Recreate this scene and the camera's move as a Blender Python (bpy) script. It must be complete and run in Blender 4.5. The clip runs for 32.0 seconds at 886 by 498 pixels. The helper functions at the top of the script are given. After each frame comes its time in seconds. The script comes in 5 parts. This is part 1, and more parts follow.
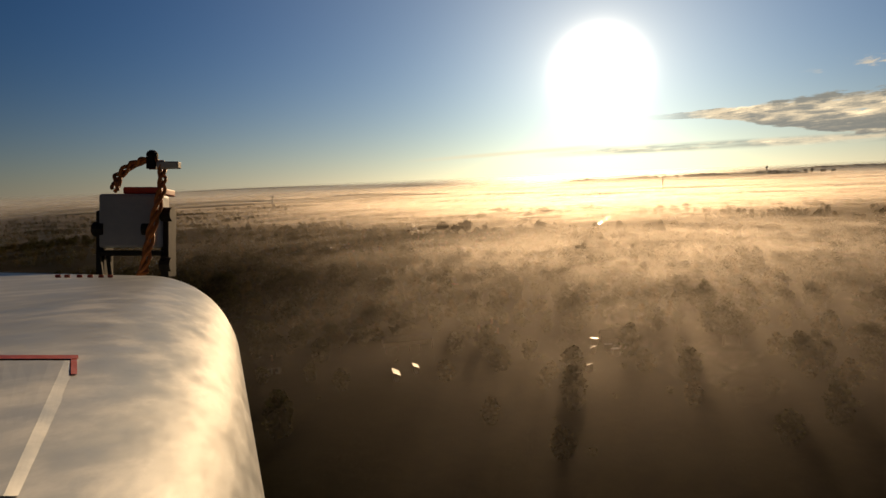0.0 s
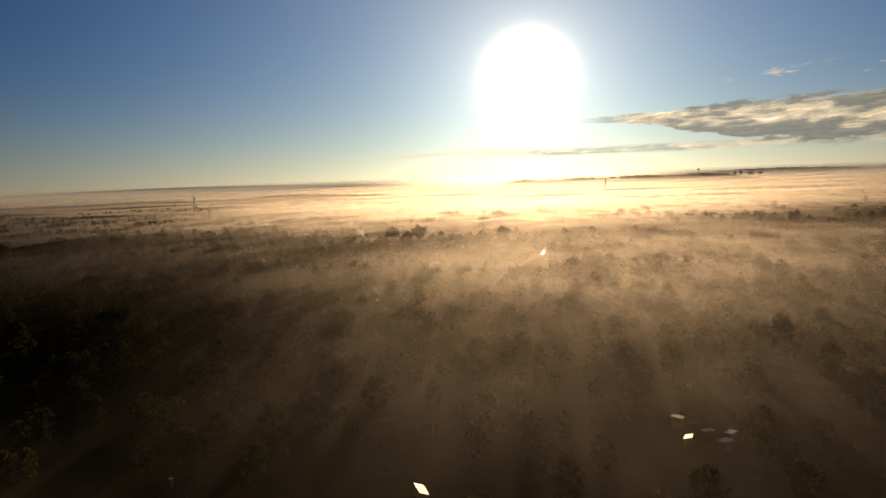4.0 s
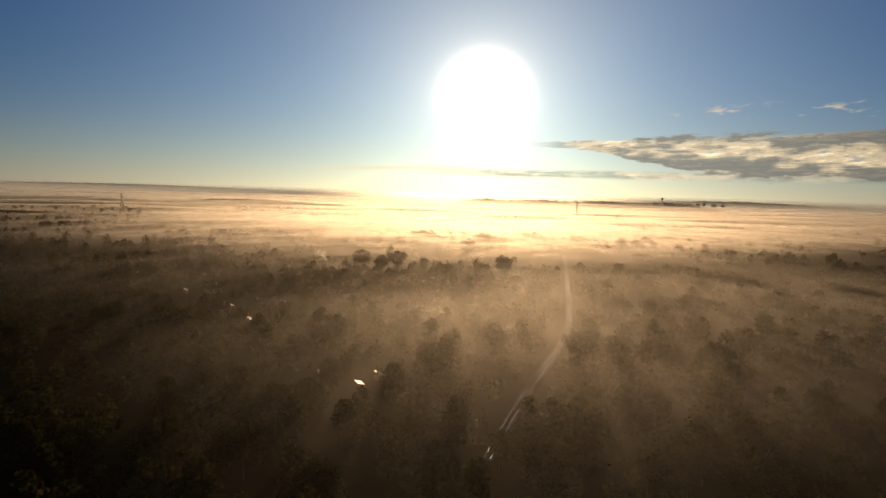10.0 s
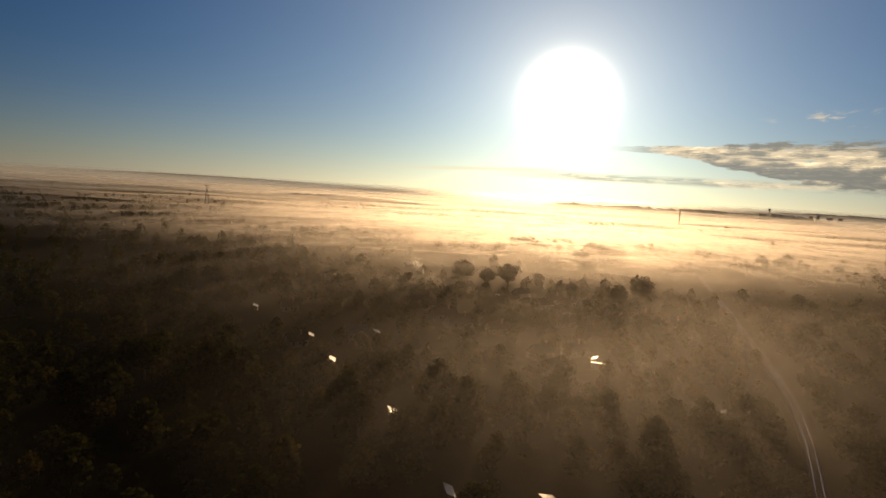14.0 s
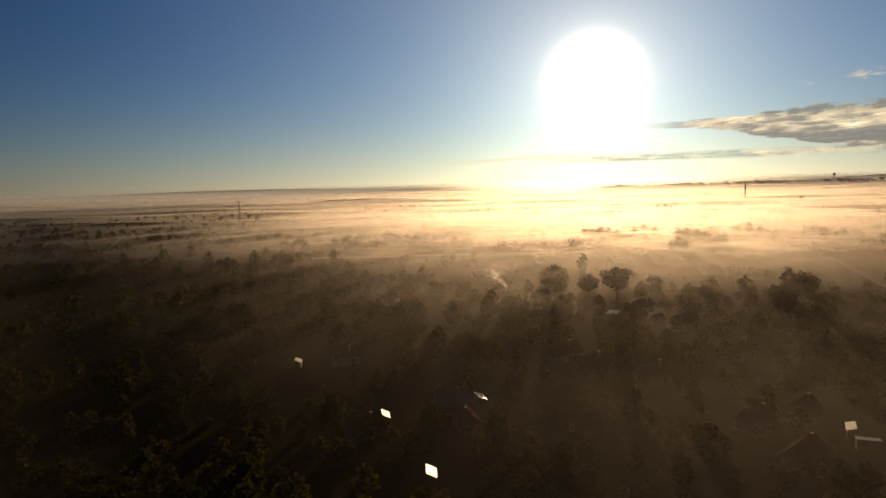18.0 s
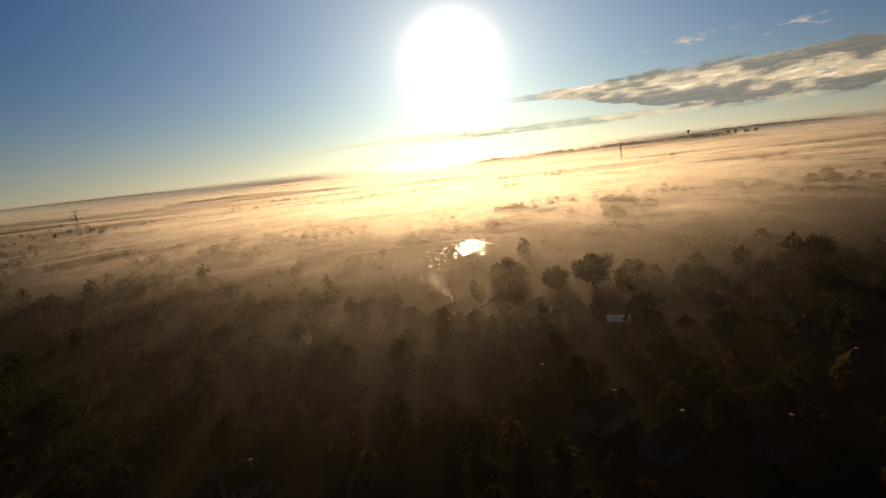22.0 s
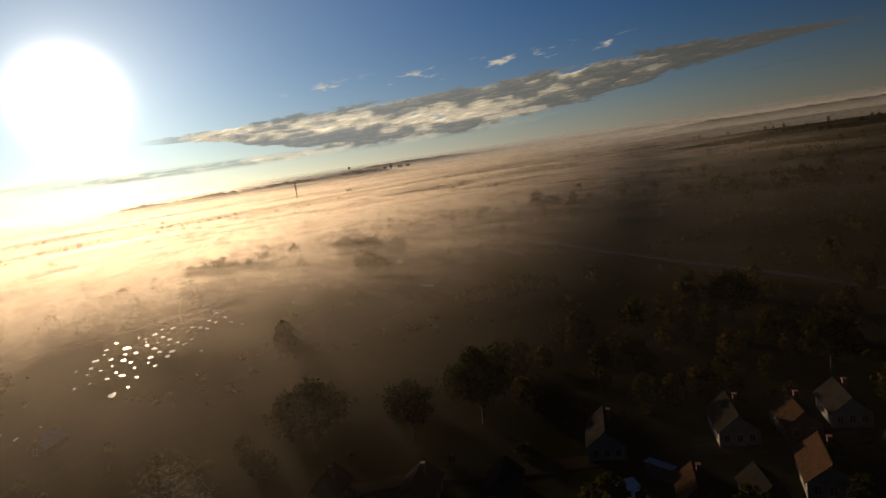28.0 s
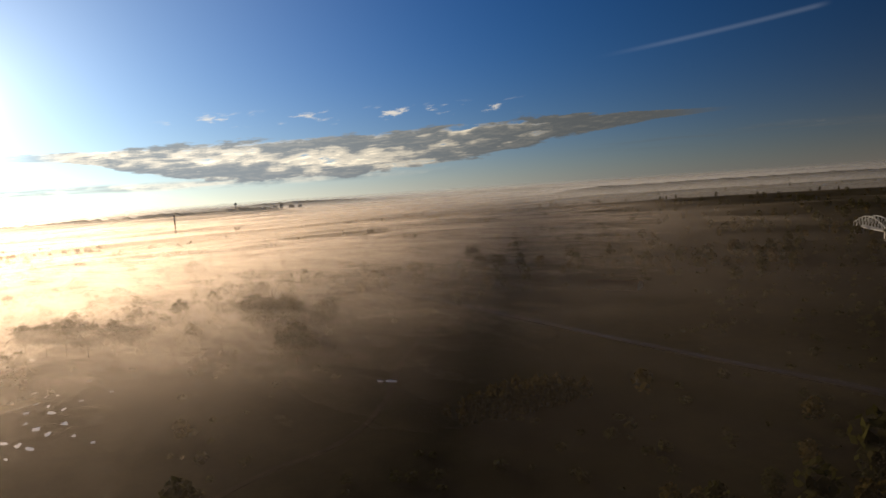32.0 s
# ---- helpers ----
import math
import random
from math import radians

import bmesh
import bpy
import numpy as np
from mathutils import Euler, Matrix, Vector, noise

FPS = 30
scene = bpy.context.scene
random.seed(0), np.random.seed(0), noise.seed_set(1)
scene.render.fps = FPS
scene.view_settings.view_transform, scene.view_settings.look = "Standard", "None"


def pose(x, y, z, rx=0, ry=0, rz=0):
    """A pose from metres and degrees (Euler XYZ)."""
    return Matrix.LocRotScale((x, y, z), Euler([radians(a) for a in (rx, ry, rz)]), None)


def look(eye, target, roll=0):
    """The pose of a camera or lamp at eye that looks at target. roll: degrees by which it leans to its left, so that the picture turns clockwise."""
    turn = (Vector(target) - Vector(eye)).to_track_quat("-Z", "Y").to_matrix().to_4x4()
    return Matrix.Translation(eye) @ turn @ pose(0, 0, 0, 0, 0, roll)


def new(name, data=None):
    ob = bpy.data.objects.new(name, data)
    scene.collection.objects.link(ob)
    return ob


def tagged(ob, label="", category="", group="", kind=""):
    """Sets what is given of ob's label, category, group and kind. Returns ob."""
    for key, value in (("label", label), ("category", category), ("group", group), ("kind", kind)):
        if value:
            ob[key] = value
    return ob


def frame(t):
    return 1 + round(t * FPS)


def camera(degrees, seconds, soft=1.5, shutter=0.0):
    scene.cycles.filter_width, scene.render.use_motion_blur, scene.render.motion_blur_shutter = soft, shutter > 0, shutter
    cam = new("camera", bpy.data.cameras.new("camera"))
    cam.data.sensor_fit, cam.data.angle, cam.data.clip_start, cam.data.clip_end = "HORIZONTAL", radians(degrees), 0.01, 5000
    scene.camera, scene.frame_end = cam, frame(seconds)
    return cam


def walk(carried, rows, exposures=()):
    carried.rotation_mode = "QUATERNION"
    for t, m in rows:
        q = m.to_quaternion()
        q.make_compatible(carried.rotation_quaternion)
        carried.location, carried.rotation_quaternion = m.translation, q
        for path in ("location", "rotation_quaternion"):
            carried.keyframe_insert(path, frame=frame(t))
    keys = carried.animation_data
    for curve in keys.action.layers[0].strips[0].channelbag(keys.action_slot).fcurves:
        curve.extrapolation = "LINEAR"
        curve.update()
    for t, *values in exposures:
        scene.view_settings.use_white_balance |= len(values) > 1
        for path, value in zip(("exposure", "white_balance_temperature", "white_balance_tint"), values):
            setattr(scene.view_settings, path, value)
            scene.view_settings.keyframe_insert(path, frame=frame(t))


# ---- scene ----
cam = camera(71.45, 32.0, soft=1.5)

# seconds, eye, target, roll
PATH = [
    (0, (-0.02, 0.10, 61.71), (-25.03, 96.26, 50.41), -2.40),
    (0.5, (-4.96, 8.65, 62.20), (-28.36, 105.27, 51.34), -2.09),
    (1, (-9.85, 17.46, 62.41), (-31.89, 114.32, 50.90), -2.90),
    (1.5, (-14.66, 26.49, 62.43), (-35.86, 123.61, 51.56), -2.15),
    (2, (-19.35, 35.72, 62.33), (-38.54, 133.21, 51.02), -2.41),
    (2.5, (-23.92, 45.13, 62.17), (-42.08, 142.80, 50.77), -2.61),
    (3, (-28.35, 54.69, 61.98), (-45.21, 152.59, 50.53), -2.35),
    (3.5, (-32.64, 64.38, 61.79), (-48.17, 162.48, 50.18), -2.17),
    (5.5, (-48.48, 104.16, 61.24), (-59.18, 202.93, 49.86), -1.80),
    (6, (-52.19, 114.27, 61.16), (-61.85, 213.15, 49.81), -1.73),
    (6.5, (-55.82, 124.42, 61.10), (-64.60, 223.41, 49.94), -1.86),
    (7, (-59.41, 134.59, 61.05), (-67.22, 233.68, 50.06), -1.66),
    (7.5, (-62.98, 144.77, 61.00), (-69.86, 243.97, 50.43), -1.27),
    (8, (-66.53, 154.95, 60.94), (-72.93, 254.20, 50.54), -0.69),
    (8.5, (-70.10, 165.11, 60.87), (-76.18, 264.41, 50.70), -0.10),
    (9, (-73.70, 175.25, 60.79), (-79.46, 274.60, 50.99), 0.43),
    (9.5, (-77.36, 185.35, 60.69), (-83.08, 284.73, 51.16), 1.00),
    (10, (-81.07, 195.41, 60.57), (-87.09, 294.80, 51.28), 1.58),
    (10.5, (-84.87, 205.43, 60.42), (-91.47, 304.80, 51.34), 2.14),
    (11, (-88.75, 215.39, 60.25), (-96.40, 314.69, 51.26), 2.62),
    (11.5, (-92.73, 225.29, 60.06), (-101.51, 324.52, 51.30), 3.16),
    (12, (-96.82, 235.14, 59.85), (-107.16, 334.21, 51.06), 3.77),
    (12.5, (-101.00, 244.92, 59.62), (-113.18, 343.78, 50.74), 4.08),
    (13, (-105.30, 254.65, 59.37), (-119.35, 353.23, 50.23), 4.15),
    (13.5, (-109.69, 264.32, 59.12), (-125.85, 362.55, 49.61), 3.91),
    (14, (-114.18, 273.95, 58.85), (-132.28, 371.82, 49.17), 3.45),
    (14.5, (-118.75, 283.52, 58.59), (-138.49, 381.09, 49.04), 3.14),
    (15, (-123.40, 293.07, 58.32), (-144.42, 390.36, 48.78), 2.41),
    (15.5, (-128.11, 302.58, 58.06), (-150.43, 399.61, 48.72), 2.00),
    (17.5, (-147.18, 340.51, 57.10), (-171.62, 436.96, 47.07), -0.93),
    (18, (-151.90, 350.01, 56.89), (-175.86, 446.53, 46.42), -1.57),
    (18.5, (-156.55, 359.54, 56.69), (-179.61, 456.23, 45.78), -2.43),
    (19, (-161.11, 369.10, 56.50), (-182.87, 466.02, 44.95), -3.21),
    (19.5, (-165.54, 378.70, 56.33), (-185.41, 475.96, 44.24), -4.08),
    (20, (-169.83, 388.35, 56.16), (-187.73, 485.91, 43.48), -4.70),
    (20.5, (-173.94, 398.04, 56.00), (-188.86, 496.06, 42.92), -5.34),
    (21, (-177.85, 407.79, 55.85), (-190.15, 506.00, 41.57), -6.50),
    (21.5, (-181.54, 417.59, 55.70), (-190.04, 516.17, 41.23), -6.72),
    (22, (-184.97, 427.44, 55.56), (-189.55, 526.29, 41.17), -6.53),
    (22.5, (-188.13, 437.33, 55.42), (-188.79, 536.32, 41.26), -6.91),
    (23, (-190.99, 447.26, 55.28), (-187.78, 546.23, 41.31), -7.58),
    (23.5, (-193.54, 457.22, 55.15), (-186.02, 555.98, 41.32), -7.80),
    (24, (-195.76, 467.20, 55.02), (-184.08, 565.56, 41.26), -8.04),
    (24.5, (-197.63, 477.19, 54.89), (-181.42, 574.90, 41.08), -8.24),
    (25, (-199.14, 487.18, 54.78), (-178.57, 584.02, 40.73), -8.60),
    (25.5, (-200.30, 497.14, 54.68), (-175.24, 592.89, 40.41), -9.07),
    (27.5, (-201.24, 536.63, 54.54), (-158.03, 625.54, 39.42), -8.69),
    (28, (-200.58, 546.39, 54.59), (-153.38, 633.25, 39.49), -8.64),
    (28.5, (-199.58, 556.11, 54.69), (-147.67, 640.45, 40.80), -6.81),
    (29, (-198.27, 565.83, 54.82), (-142.60, 647.99, 42.51), -4.08),
    (29.5, (-196.66, 575.57, 54.99), (-139.48, 656.87, 44.03), -2.08),
    (30, (-194.78, 585.38, 55.19), (-137.12, 666.43, 44.81), -2.64),
    (30.5, (-192.65, 595.35, 55.40), (-134.56, 676.05, 44.81), -4.07),
    (31, (-190.31, 605.55, 55.60), (-130.05, 684.69, 45.27), -4.32),
    (31.5, (-187.79, 616.12, 55.74), (-126.13, 694.20, 45.64), -4.53),
    (32, (-185.11, 627.20, 55.77), (-121.42, 703.71, 46.26), -3.82),
]
EXPOSURES = [(0.0, 0.0, 8000, 10), (20.0, 0.0, 8100, 10), (25.0, 0.0, 7900, 10), (28.0, -0.08, 7200, 10), (29.5, 0.08, 6800, 10), (32.0, 0.45, 6400, 10)]
walk(cam, [(t, look(eye, target, roll)) for t, eye, target, roll in PATH], EXPOSURES)

# ---- sky, sun ----
SUN_EL, SUN_AZ = radians(8.6), 0.0          # the sun stands over +y
SUN_DIR = Vector((0, math.cos(SUN_EL), math.sin(SUN_EL)))
scene.cycles.transparent_max_bounces = 24


def build_world():
    w = bpy.data.worlds.new("dawn_sky")
    w.use_nodes = True
    scene.world = w
    nt = w.node_tree
    n, l = nt.nodes, nt.links
    n.clear()

    def mth(op, a, b=None, c=None, clamp=False):
        k = n.new("ShaderNodeMath")
        k.operation, k.use_clamp = op, clamp
        for i, v in enumerate((a, b, c)):
            if isinstance(v, (int, float)):
                k.inputs[i].default_value = v
            elif v is not None:
                l.new(v, k.inputs[i])
        return k.outputs[0]

    def step(v, lo, hi, to0=0.0, to1=1.0):
        k = n.new("ShaderNodeMapRange")
        k.interpolation_type = "SMOOTHSTEP"
        for name, val in (("From Min", lo), ("From Max", hi), ("To Min", to0), ("To Max", to1)):
            k.inputs[name].default_value = val
        l.new(v, k.inputs["Value"])
        return k.outputs[0]

    def tint(colour, amount):
        k = n.new("ShaderNodeVectorMath")
        k.operation, k.inputs[0].default_value = "SCALE", colour
        if isinstance(amount, (int, float)):
            k.inputs["Scale"].default_value = amount
        else:
            l.new(amount, k.inputs["Scale"])
        return k.outputs[0]

    def plus(a, b):
        k = n.new("ShaderNodeVectorMath")
        k.operation = "ADD"
        l.new(a, k.inputs[0])
        l.new(b, k.inputs[1])
        return k.outputs[0]

    def blend(f, a, b):
        k = n.new("ShaderNodeMix")
        k.data_type = "VECTOR"
        l.new(f, k.inputs["Factor"])
        l.new(a, k.inputs[4])
        l.new(b, k.inputs[5])
        return k.outputs[1]

    def cloud_noise(az, el, sx, sy, shift, detail, rough=0.6, skew=0.0):
        c = n.new("ShaderNodeCombineXYZ")
        l.new(mth("MULTIPLY", az, sx), c.inputs[0])
        e2 = mth("ADD", el, mth("MULTIPLY", az, skew)) if skew else el
        l.new(mth("MULTIPLY_ADD", e2, sy, shift), c.inputs[1])
        t = n.new("ShaderNodeTexNoise")
        t.inputs["Scale"].default_value, t.inputs["Detail"].default_value, t.inputs["Roughness"].default_value = 1.0, detail, rough
        t.inputs["Distortion"].default_value = 0.25
        l.new(c.outputs[0], t.inputs["Vector"])
        return t.outputs["Fac"]

    sky = n.new("ShaderNodeTexSky")
    sky.sky_type = "NISHITA"
    sky.sun_disc = False
    sky.sun_elevation, sky.sun_rotation = SUN_EL, SUN_AZ
    sky.altitude = 100
    sky.air_density, sky.dust_density, sky.ozone_density = 1.0, 0.35, 4.5
    scl = n.new("ShaderNodeVectorMath")
    scl.operation, scl.inputs[1].default_value = "MULTIPLY", SKY_STRENGTH
    l.new(sky.outputs[0], scl.inputs[0])
    total = scl.outputs[0]

    tc = n.new("ShaderNodeTexCoord").outputs["Generated"]
    sep = n.new("ShaderNodeSeparateXYZ")
    l.new(tc, sep.inputs[0])
    x, y, z = sep.outputs
    az = mth("MULTIPLY", mth("ARCTAN2", x, y), 57.2958)
    el = mth("MULTIPLY", mth("ARCSINE", z), 57.2958)
    dot = n.new("ShaderNodeVectorMath")
    dot.operation, dot.inputs[1].default_value = "DOT_PRODUCT", SUN_DIR
    l.new(tc, dot.inputs[0])
    near = mth("MAXIMUM", dot.outputs["Value"], 0.0)
    deep = n.new("ShaderNodeVectorMath")
    deep.operation = "SCALE"
    l.new(total, deep.inputs[0])
    l.new(mth("MULTIPLY_ADD", mth("POWER", near, 1.4), 0.84, 0.16), deep.inputs["Scale"])
    total = deep.outputs[0]
    # damp air towards the horizon, brighter on the sun's side
    low = mth("POWER", mth("SUBTRACT", 1.0, mth("MAXIMUM", z, 0.0), None, True), 15.0)
    side = mth("MULTIPLY_ADD", mth("POWER", near, 4.0), 0.42, 0.08)
    total = plus(total, tint((1.0, 0.75, 0.57), mth("MULTIPLY", low, side)))
    # the aureole of damp air round the sun
    for power, amount, colour in AUREOLE:
        total = plus(total, tint(colour, mth("MULTIPLY", mth("POWER", near, power), amount)))

    # a long bank of broken cloud to the right of the sun, thin wisps over it, a trail higher up
    mid = mth("ADD", step(az, 7.0, 22.0, 4.5, 3.6), step(az, 30.0, 58.0, 0.0, 1.6))
    half = mth("MAXIMUM", mth("ADD", step(az, 4.0, 24.0, 0.3, 2.9), step(az, 38.0, 66.0, 0.0, -2.7)), 0.02)
    inside = step(mth("DIVIDE", mth("ABSOLUTE", mth("SUBTRACT", el, mid)), half), 1.15, 0.25)
    f1 = cloud_noise(az, el, 0.15, 0.62, 3.1, 13, 0.66, -0.03)
    f2 = cloud_noise(az, el, 0.15, 0.62, 3.1 + 0.16, 13, 0.66, -0.03)
    fine = cloud_noise(az, el, 0.36, 2.3, 7.7, 10, 0.62, -0.03)
    f1 = mth("ADD", mth("MULTIPLY", f1, 0.62), mth("MULTIPLY", fine, 0.38))
    f2 = mth("ADD", mth("MULTIPLY", f2, 0.62), mth("MULTIPLY", cloud_noise(az, el, 0.36, 2.3, 7.7 + 0.35, 10, 0.62, -0.03), 0.38))
    lane = step(mth("ABSOLUTE", mth("SUBTRACT", mth("SUBTRACT", el, mid), -0.15)), 0.9, 0.1)
    lane = mth("MULTIPLY", lane, step(az, 50.0, 34.0, 0.0, 0.035))
    full = mth("SUBTRACT", mth("ADD", f1, mth("MULTIPLY", mth("SUBTRACT", inside, 0.7), 0.36)), lane)
    cover = step(full, 0.45, 0.53)
    cover = mth("MULTIPLY", cover, mth("MULTIPLY", step(inside, 0.0, 0.15), mth("MULTIPLY", step(az, 3.0, 10.0), step(az, 66.0, 60.0))))
    # a thin grey layer low under the bank
    lay = mth("MULTIPLY", step(mth("ABSOLUTE", mth("SUBTRACT", el, 1.85)), 0.5, 0.1), mth("MULTIPLY", step(az, -9.0, 4.0), step(az, 44.0, 22.0)))
    lay = mth("MULTIPLY", lay, step(cloud_noise(az, el, 0.07, 1.1, 9.0, 6), 0.3, 0.52))
    cover = mth("MAXIMUM", cover, mth("MULTIPLY", lay, 0.75))
    far_lay = mth("MULTIPLY", step(mth("ABSOLUTE", mth("SUBTRACT", el, 3.0)), 0.9, 0.2), step(az, 48.0, 66.0))
    far_lay = mth("MULTIPLY", far_lay, step(cloud_noise(az, el, 0.06, 1.7, 21.0, 6), 0.5, 0.62))
    cover = mth("MAXIMUM", cover, mth("MULTIPLY", far_lay, 0.25))
    rim = step(mth("SUBTRACT", f1, f2), -0.02, 0.1)
    glow = step(az, 62.0, 4.0, 0.34, 1.05)
    lit = mth("MULTIPLY", mth("MULTIPLY_ADD", rim, 0.8, 0.55), glow)
    grey = step(mth("ADD", mth("SUBTRACT", f1, lane), step(az, 34.0, 58.0, 0.0, 0.09)), 0.42, 0.53)
    body = plus(tint((0.088, 0.106, 0.12), step(az, 58.0, 5.0, 0.5, 2.3)), tint((1.0, 0.8, 0.52), mth("MULTIPLY", lit, mth("SUBTRACT", 1.12, grey))))
    total = blend(cover, total, body)
    wis = mth("MULTIPLY", step(mth("ABSOLUTE", mth("SUBTRACT", el, 7.2)), 0.9, 0.1), mth("MULTIPLY", step(az, 15.0, 20.0), step(az, 50.0, 44.0)))
    wn = step(cloud_noise(az, el, 0.32, 1.25, 5.7, 6, 0.6, -0.1), 0.56, 0.7)
    total = blend(mth("MULTIPLY", mth("MULTIPLY", wis, wn), 0.6), total, tint((0.85, 0.72, 0.52), 1.0))
    str_ = mth("MULTIPLY", step(mth("ABSOLUTE", mth("SUBTRACT", el, mth("MULTIPLY_ADD", az, 0.035, 2.35))), 0.28, 0.02), mth("MULTIPLY", step(az, -19.0, -9.0), step(az, 2.0, -3.0)))
    total = blend(mth("MULTIPLY", str_, 0.4), total, tint((1.0, 0.8, 0.55), 0.9))
    tr = mth("MULTIPLY", step(mth("ABSOLUTE", mth("SUBTRACT", el, mth("MULTIPLY_ADD", az, 0.085, 5.95))), 0.3, 0.0), mth("MULTIPLY", step(az, 54.0, 62.0), step(az, 72.5, 71.0)))
    total = blend(mth("MULTIPLY", tr, 0.06), total, tint((0.6, 0.66, 0.75), 1.0))
    bg = n.new("ShaderNodeBackground")
    l.new(total, bg.inputs["Color"])
    out = n.new("ShaderNodeOutputWorld")
    l.new(bg.outputs[0], out.inputs["Surface"])


SKY_STRENGTH = (0.026, 0.0475, 0.071)
AUREOLE = ((1500, 15.0, (1, 0.95, 0.87)), (330, 0.4, (1, 0.93, 0.8)), (70, 0.3, (1, 0.9, 0.74)), (11, 0.2, (0.88, 0.93, 0.82)))
build_world()
sun_data = bpy.data.lights.new("sun", "SUN")
sun_data.energy, sun_data.angle, sun_data.color = 4.0, radians(2.0), (1.0, 0.735, 0.475)
sun = new("sun", sun_data)
sun.matrix_world = look(SUN_DIR * 100, (0, 0, 0))


# ---- materials ----
def shader(name):
    m = bpy.data.materials.new(name)
    m.use_nodes = True
    nt = m.node_tree
    nt.nodes.clear()
    out = nt.nodes.new("ShaderNodeOutputMaterial")
    return m, nt.nodes, nt.links, out


def math_node(n, l, op, a, b=None, clamp=False):
    k = n.new("ShaderNodeMath")
    k.operation, k.use_clamp = op, clamp
    for i, v in enumerate((a, b)):
        if v is None:
            continue
        if isinstance(v, (int, float)):
            k.inputs[i].default_value = v
        else:
            l.new(v, k.inputs[i])
    return k.outputs[0]


def ramp(n, l, fac, stops):
    r = n.new("ShaderNodeValToRGB")
    e = r.color_ramp.elements
    while len(e) < len(stops):
        e.new(0.5)
    for k, (p, c) in zip(e, stops):
        k.position, k.color = p, (*c, 1)
    l.new(fac, r.inputs[0])
    return r.outputs[0]


def noise_at(n, l, scale, detail=4.0, rough=0.55, stretch=None, turn=0.0, world=True, warp=0.0):
    if world:
        g = n.new("ShaderNodeNewGeometry").outputs["Position"]
    else:
        g = n.new("ShaderNodeTexCoord").outputs["Object"]
    if stretch:
        mp = n.new("ShaderNodeMapping")
        mp.inputs["Scale"].default_value = stretch
        mp.inputs["Rotation"].default_value = (0, 0, turn)
        l.new(g, mp.inputs[0])
        g = mp.outputs[0]
    t = n.new("ShaderNodeTexNoise")
    t.inputs["Scale"].default_value, t.inputs["Detail"].default_value, t.inputs["Roughness"].default_value = scale, detail, rough
    t.inputs["Distortion"].default_value = warp
    l.new(g, t.inputs["Vector"])
    return t.outputs["Fac"]


def plain(name, dark, light, scale=3.0, rough=0.8, metal=0.0, bump=0.3, fine=9.0, vary=0.0, world=False, spec=0.4):
    """Two tones mixed by noise at two scales, with fine relief."""
    m, n, l, out = shader(name)
    b = n.new("ShaderNodeBsdfPrincipled")
    big, small = noise_at(n, l, scale, 5, world=world), noise_at(n, l, scale * fine, 3, world=world)
    mix = math_node(n, l, "ADD", math_node(n, l, "MULTIPLY", big, 0.65), math_node(n, l, "MULTIPLY", small, 0.35))
    if vary:
        info = n.new("ShaderNodeObjectInfo").outputs["Random"]
        mix = math_node(n, l, "ADD", mix, math_node(n, l, "MULTIPLY", math_node(n, l, "SUBTRACT", info, 0.5), vary))
    l.new(ramp(n, l, mix, ((0.3, dark), (0.7, light))), b.inputs["Base Color"])
    b.inputs["Roughness"].default_value, b.inputs["Metallic"].default_value = rough, metal
    b.inputs["Specular IOR Level"].default_value = spec
    if bump:
        k = n.new("ShaderNodeBump")
        k.inputs["Strength"].default_value, k.inputs["Distance"].default_value = bump, 0.05
        l.new(small, k.inputs["Height"])
        l.new(k.outputs[0], b.inputs["Normal"])
    l.new(b.outputs[0], out.inputs[0])
    return m


def leaf_material(name, dark, light):
    m, n, l, out = shader(name)
    isl = n.new("ShaderNodeNewGeometry").outputs["Random Per Island"]
    rnd = n.new("ShaderNodeObjectInfo").outputs["Random"]
    mix = math_node(n, l, "ADD", math_node(n, l, "MULTIPLY", isl, 0.6), math_node(n, l, "MULTIPLY", rnd, 0.4))
    c = ramp(n, l, mix, ((0.1, dark), (0.95, light)))
    d, t, x = n.new("ShaderNodeBsdfDiffuse"), n.new("ShaderNodeBsdfTranslucent"), n.new("ShaderNodeMixShader")
    l.new(c, d.inputs[0])
    l.new(c, t.inputs[0])
    x.inputs[0].default_value = 0.3
    l.new(d.outputs[0], x.inputs[1])
    l.new(t.outputs[0], x.inputs[2])
    l.new(x.outputs[0], out.inputs[0])
    return m


def ground_material():
    m, n, l, out = shader("ground_grass_and_soil")
    b = n.new("ShaderNodeBsdfPrincipled")
    patch = noise_at(n, l, 0.011, 6, 0.6, warp=0.6)
    tuft = noise_at(n, l, 0.22, 6, 0.65)
    fine = noise_at(n, l, 1.7, 3, 0.6)
    mix = math_node(n, l, "ADD", math_node(n, l, "MULTIPLY", patch, 0.55), math_node(n, l, "ADD", math_node(n, l, "MULTIPLY", tuft, 0.3), math_node(n, l, "MULTIPLY", fine, 0.15)))
    l.new(ramp(n, l, mix, ((0.3, (0.009, 0.01, 0.004)), (0.48, (0.015, 0.014, 0.006)), (0.6, (0.024, 0.021, 0.009)), (0.74, (0.045, 0.036, 0.016)))), b.inputs["Base Color"])
    b.inputs["Roughness"].default_value = 0.95
    b.inputs["Specular IOR Level"].default_value = 0.0
    k = n.new("ShaderNodeBump")
    k.inputs["Strength"].default_value, k.inputs["Distance"].default_value = 0.4, 0.4
    l.new(tuft, k.inputs["Height"])
    l.new(k.outputs[0], b.inputs["Normal"])
    l.new(b.outputs[0], out.inputs[0])
    return m


DROPLETS = (0.27, 0.243, 0.22)


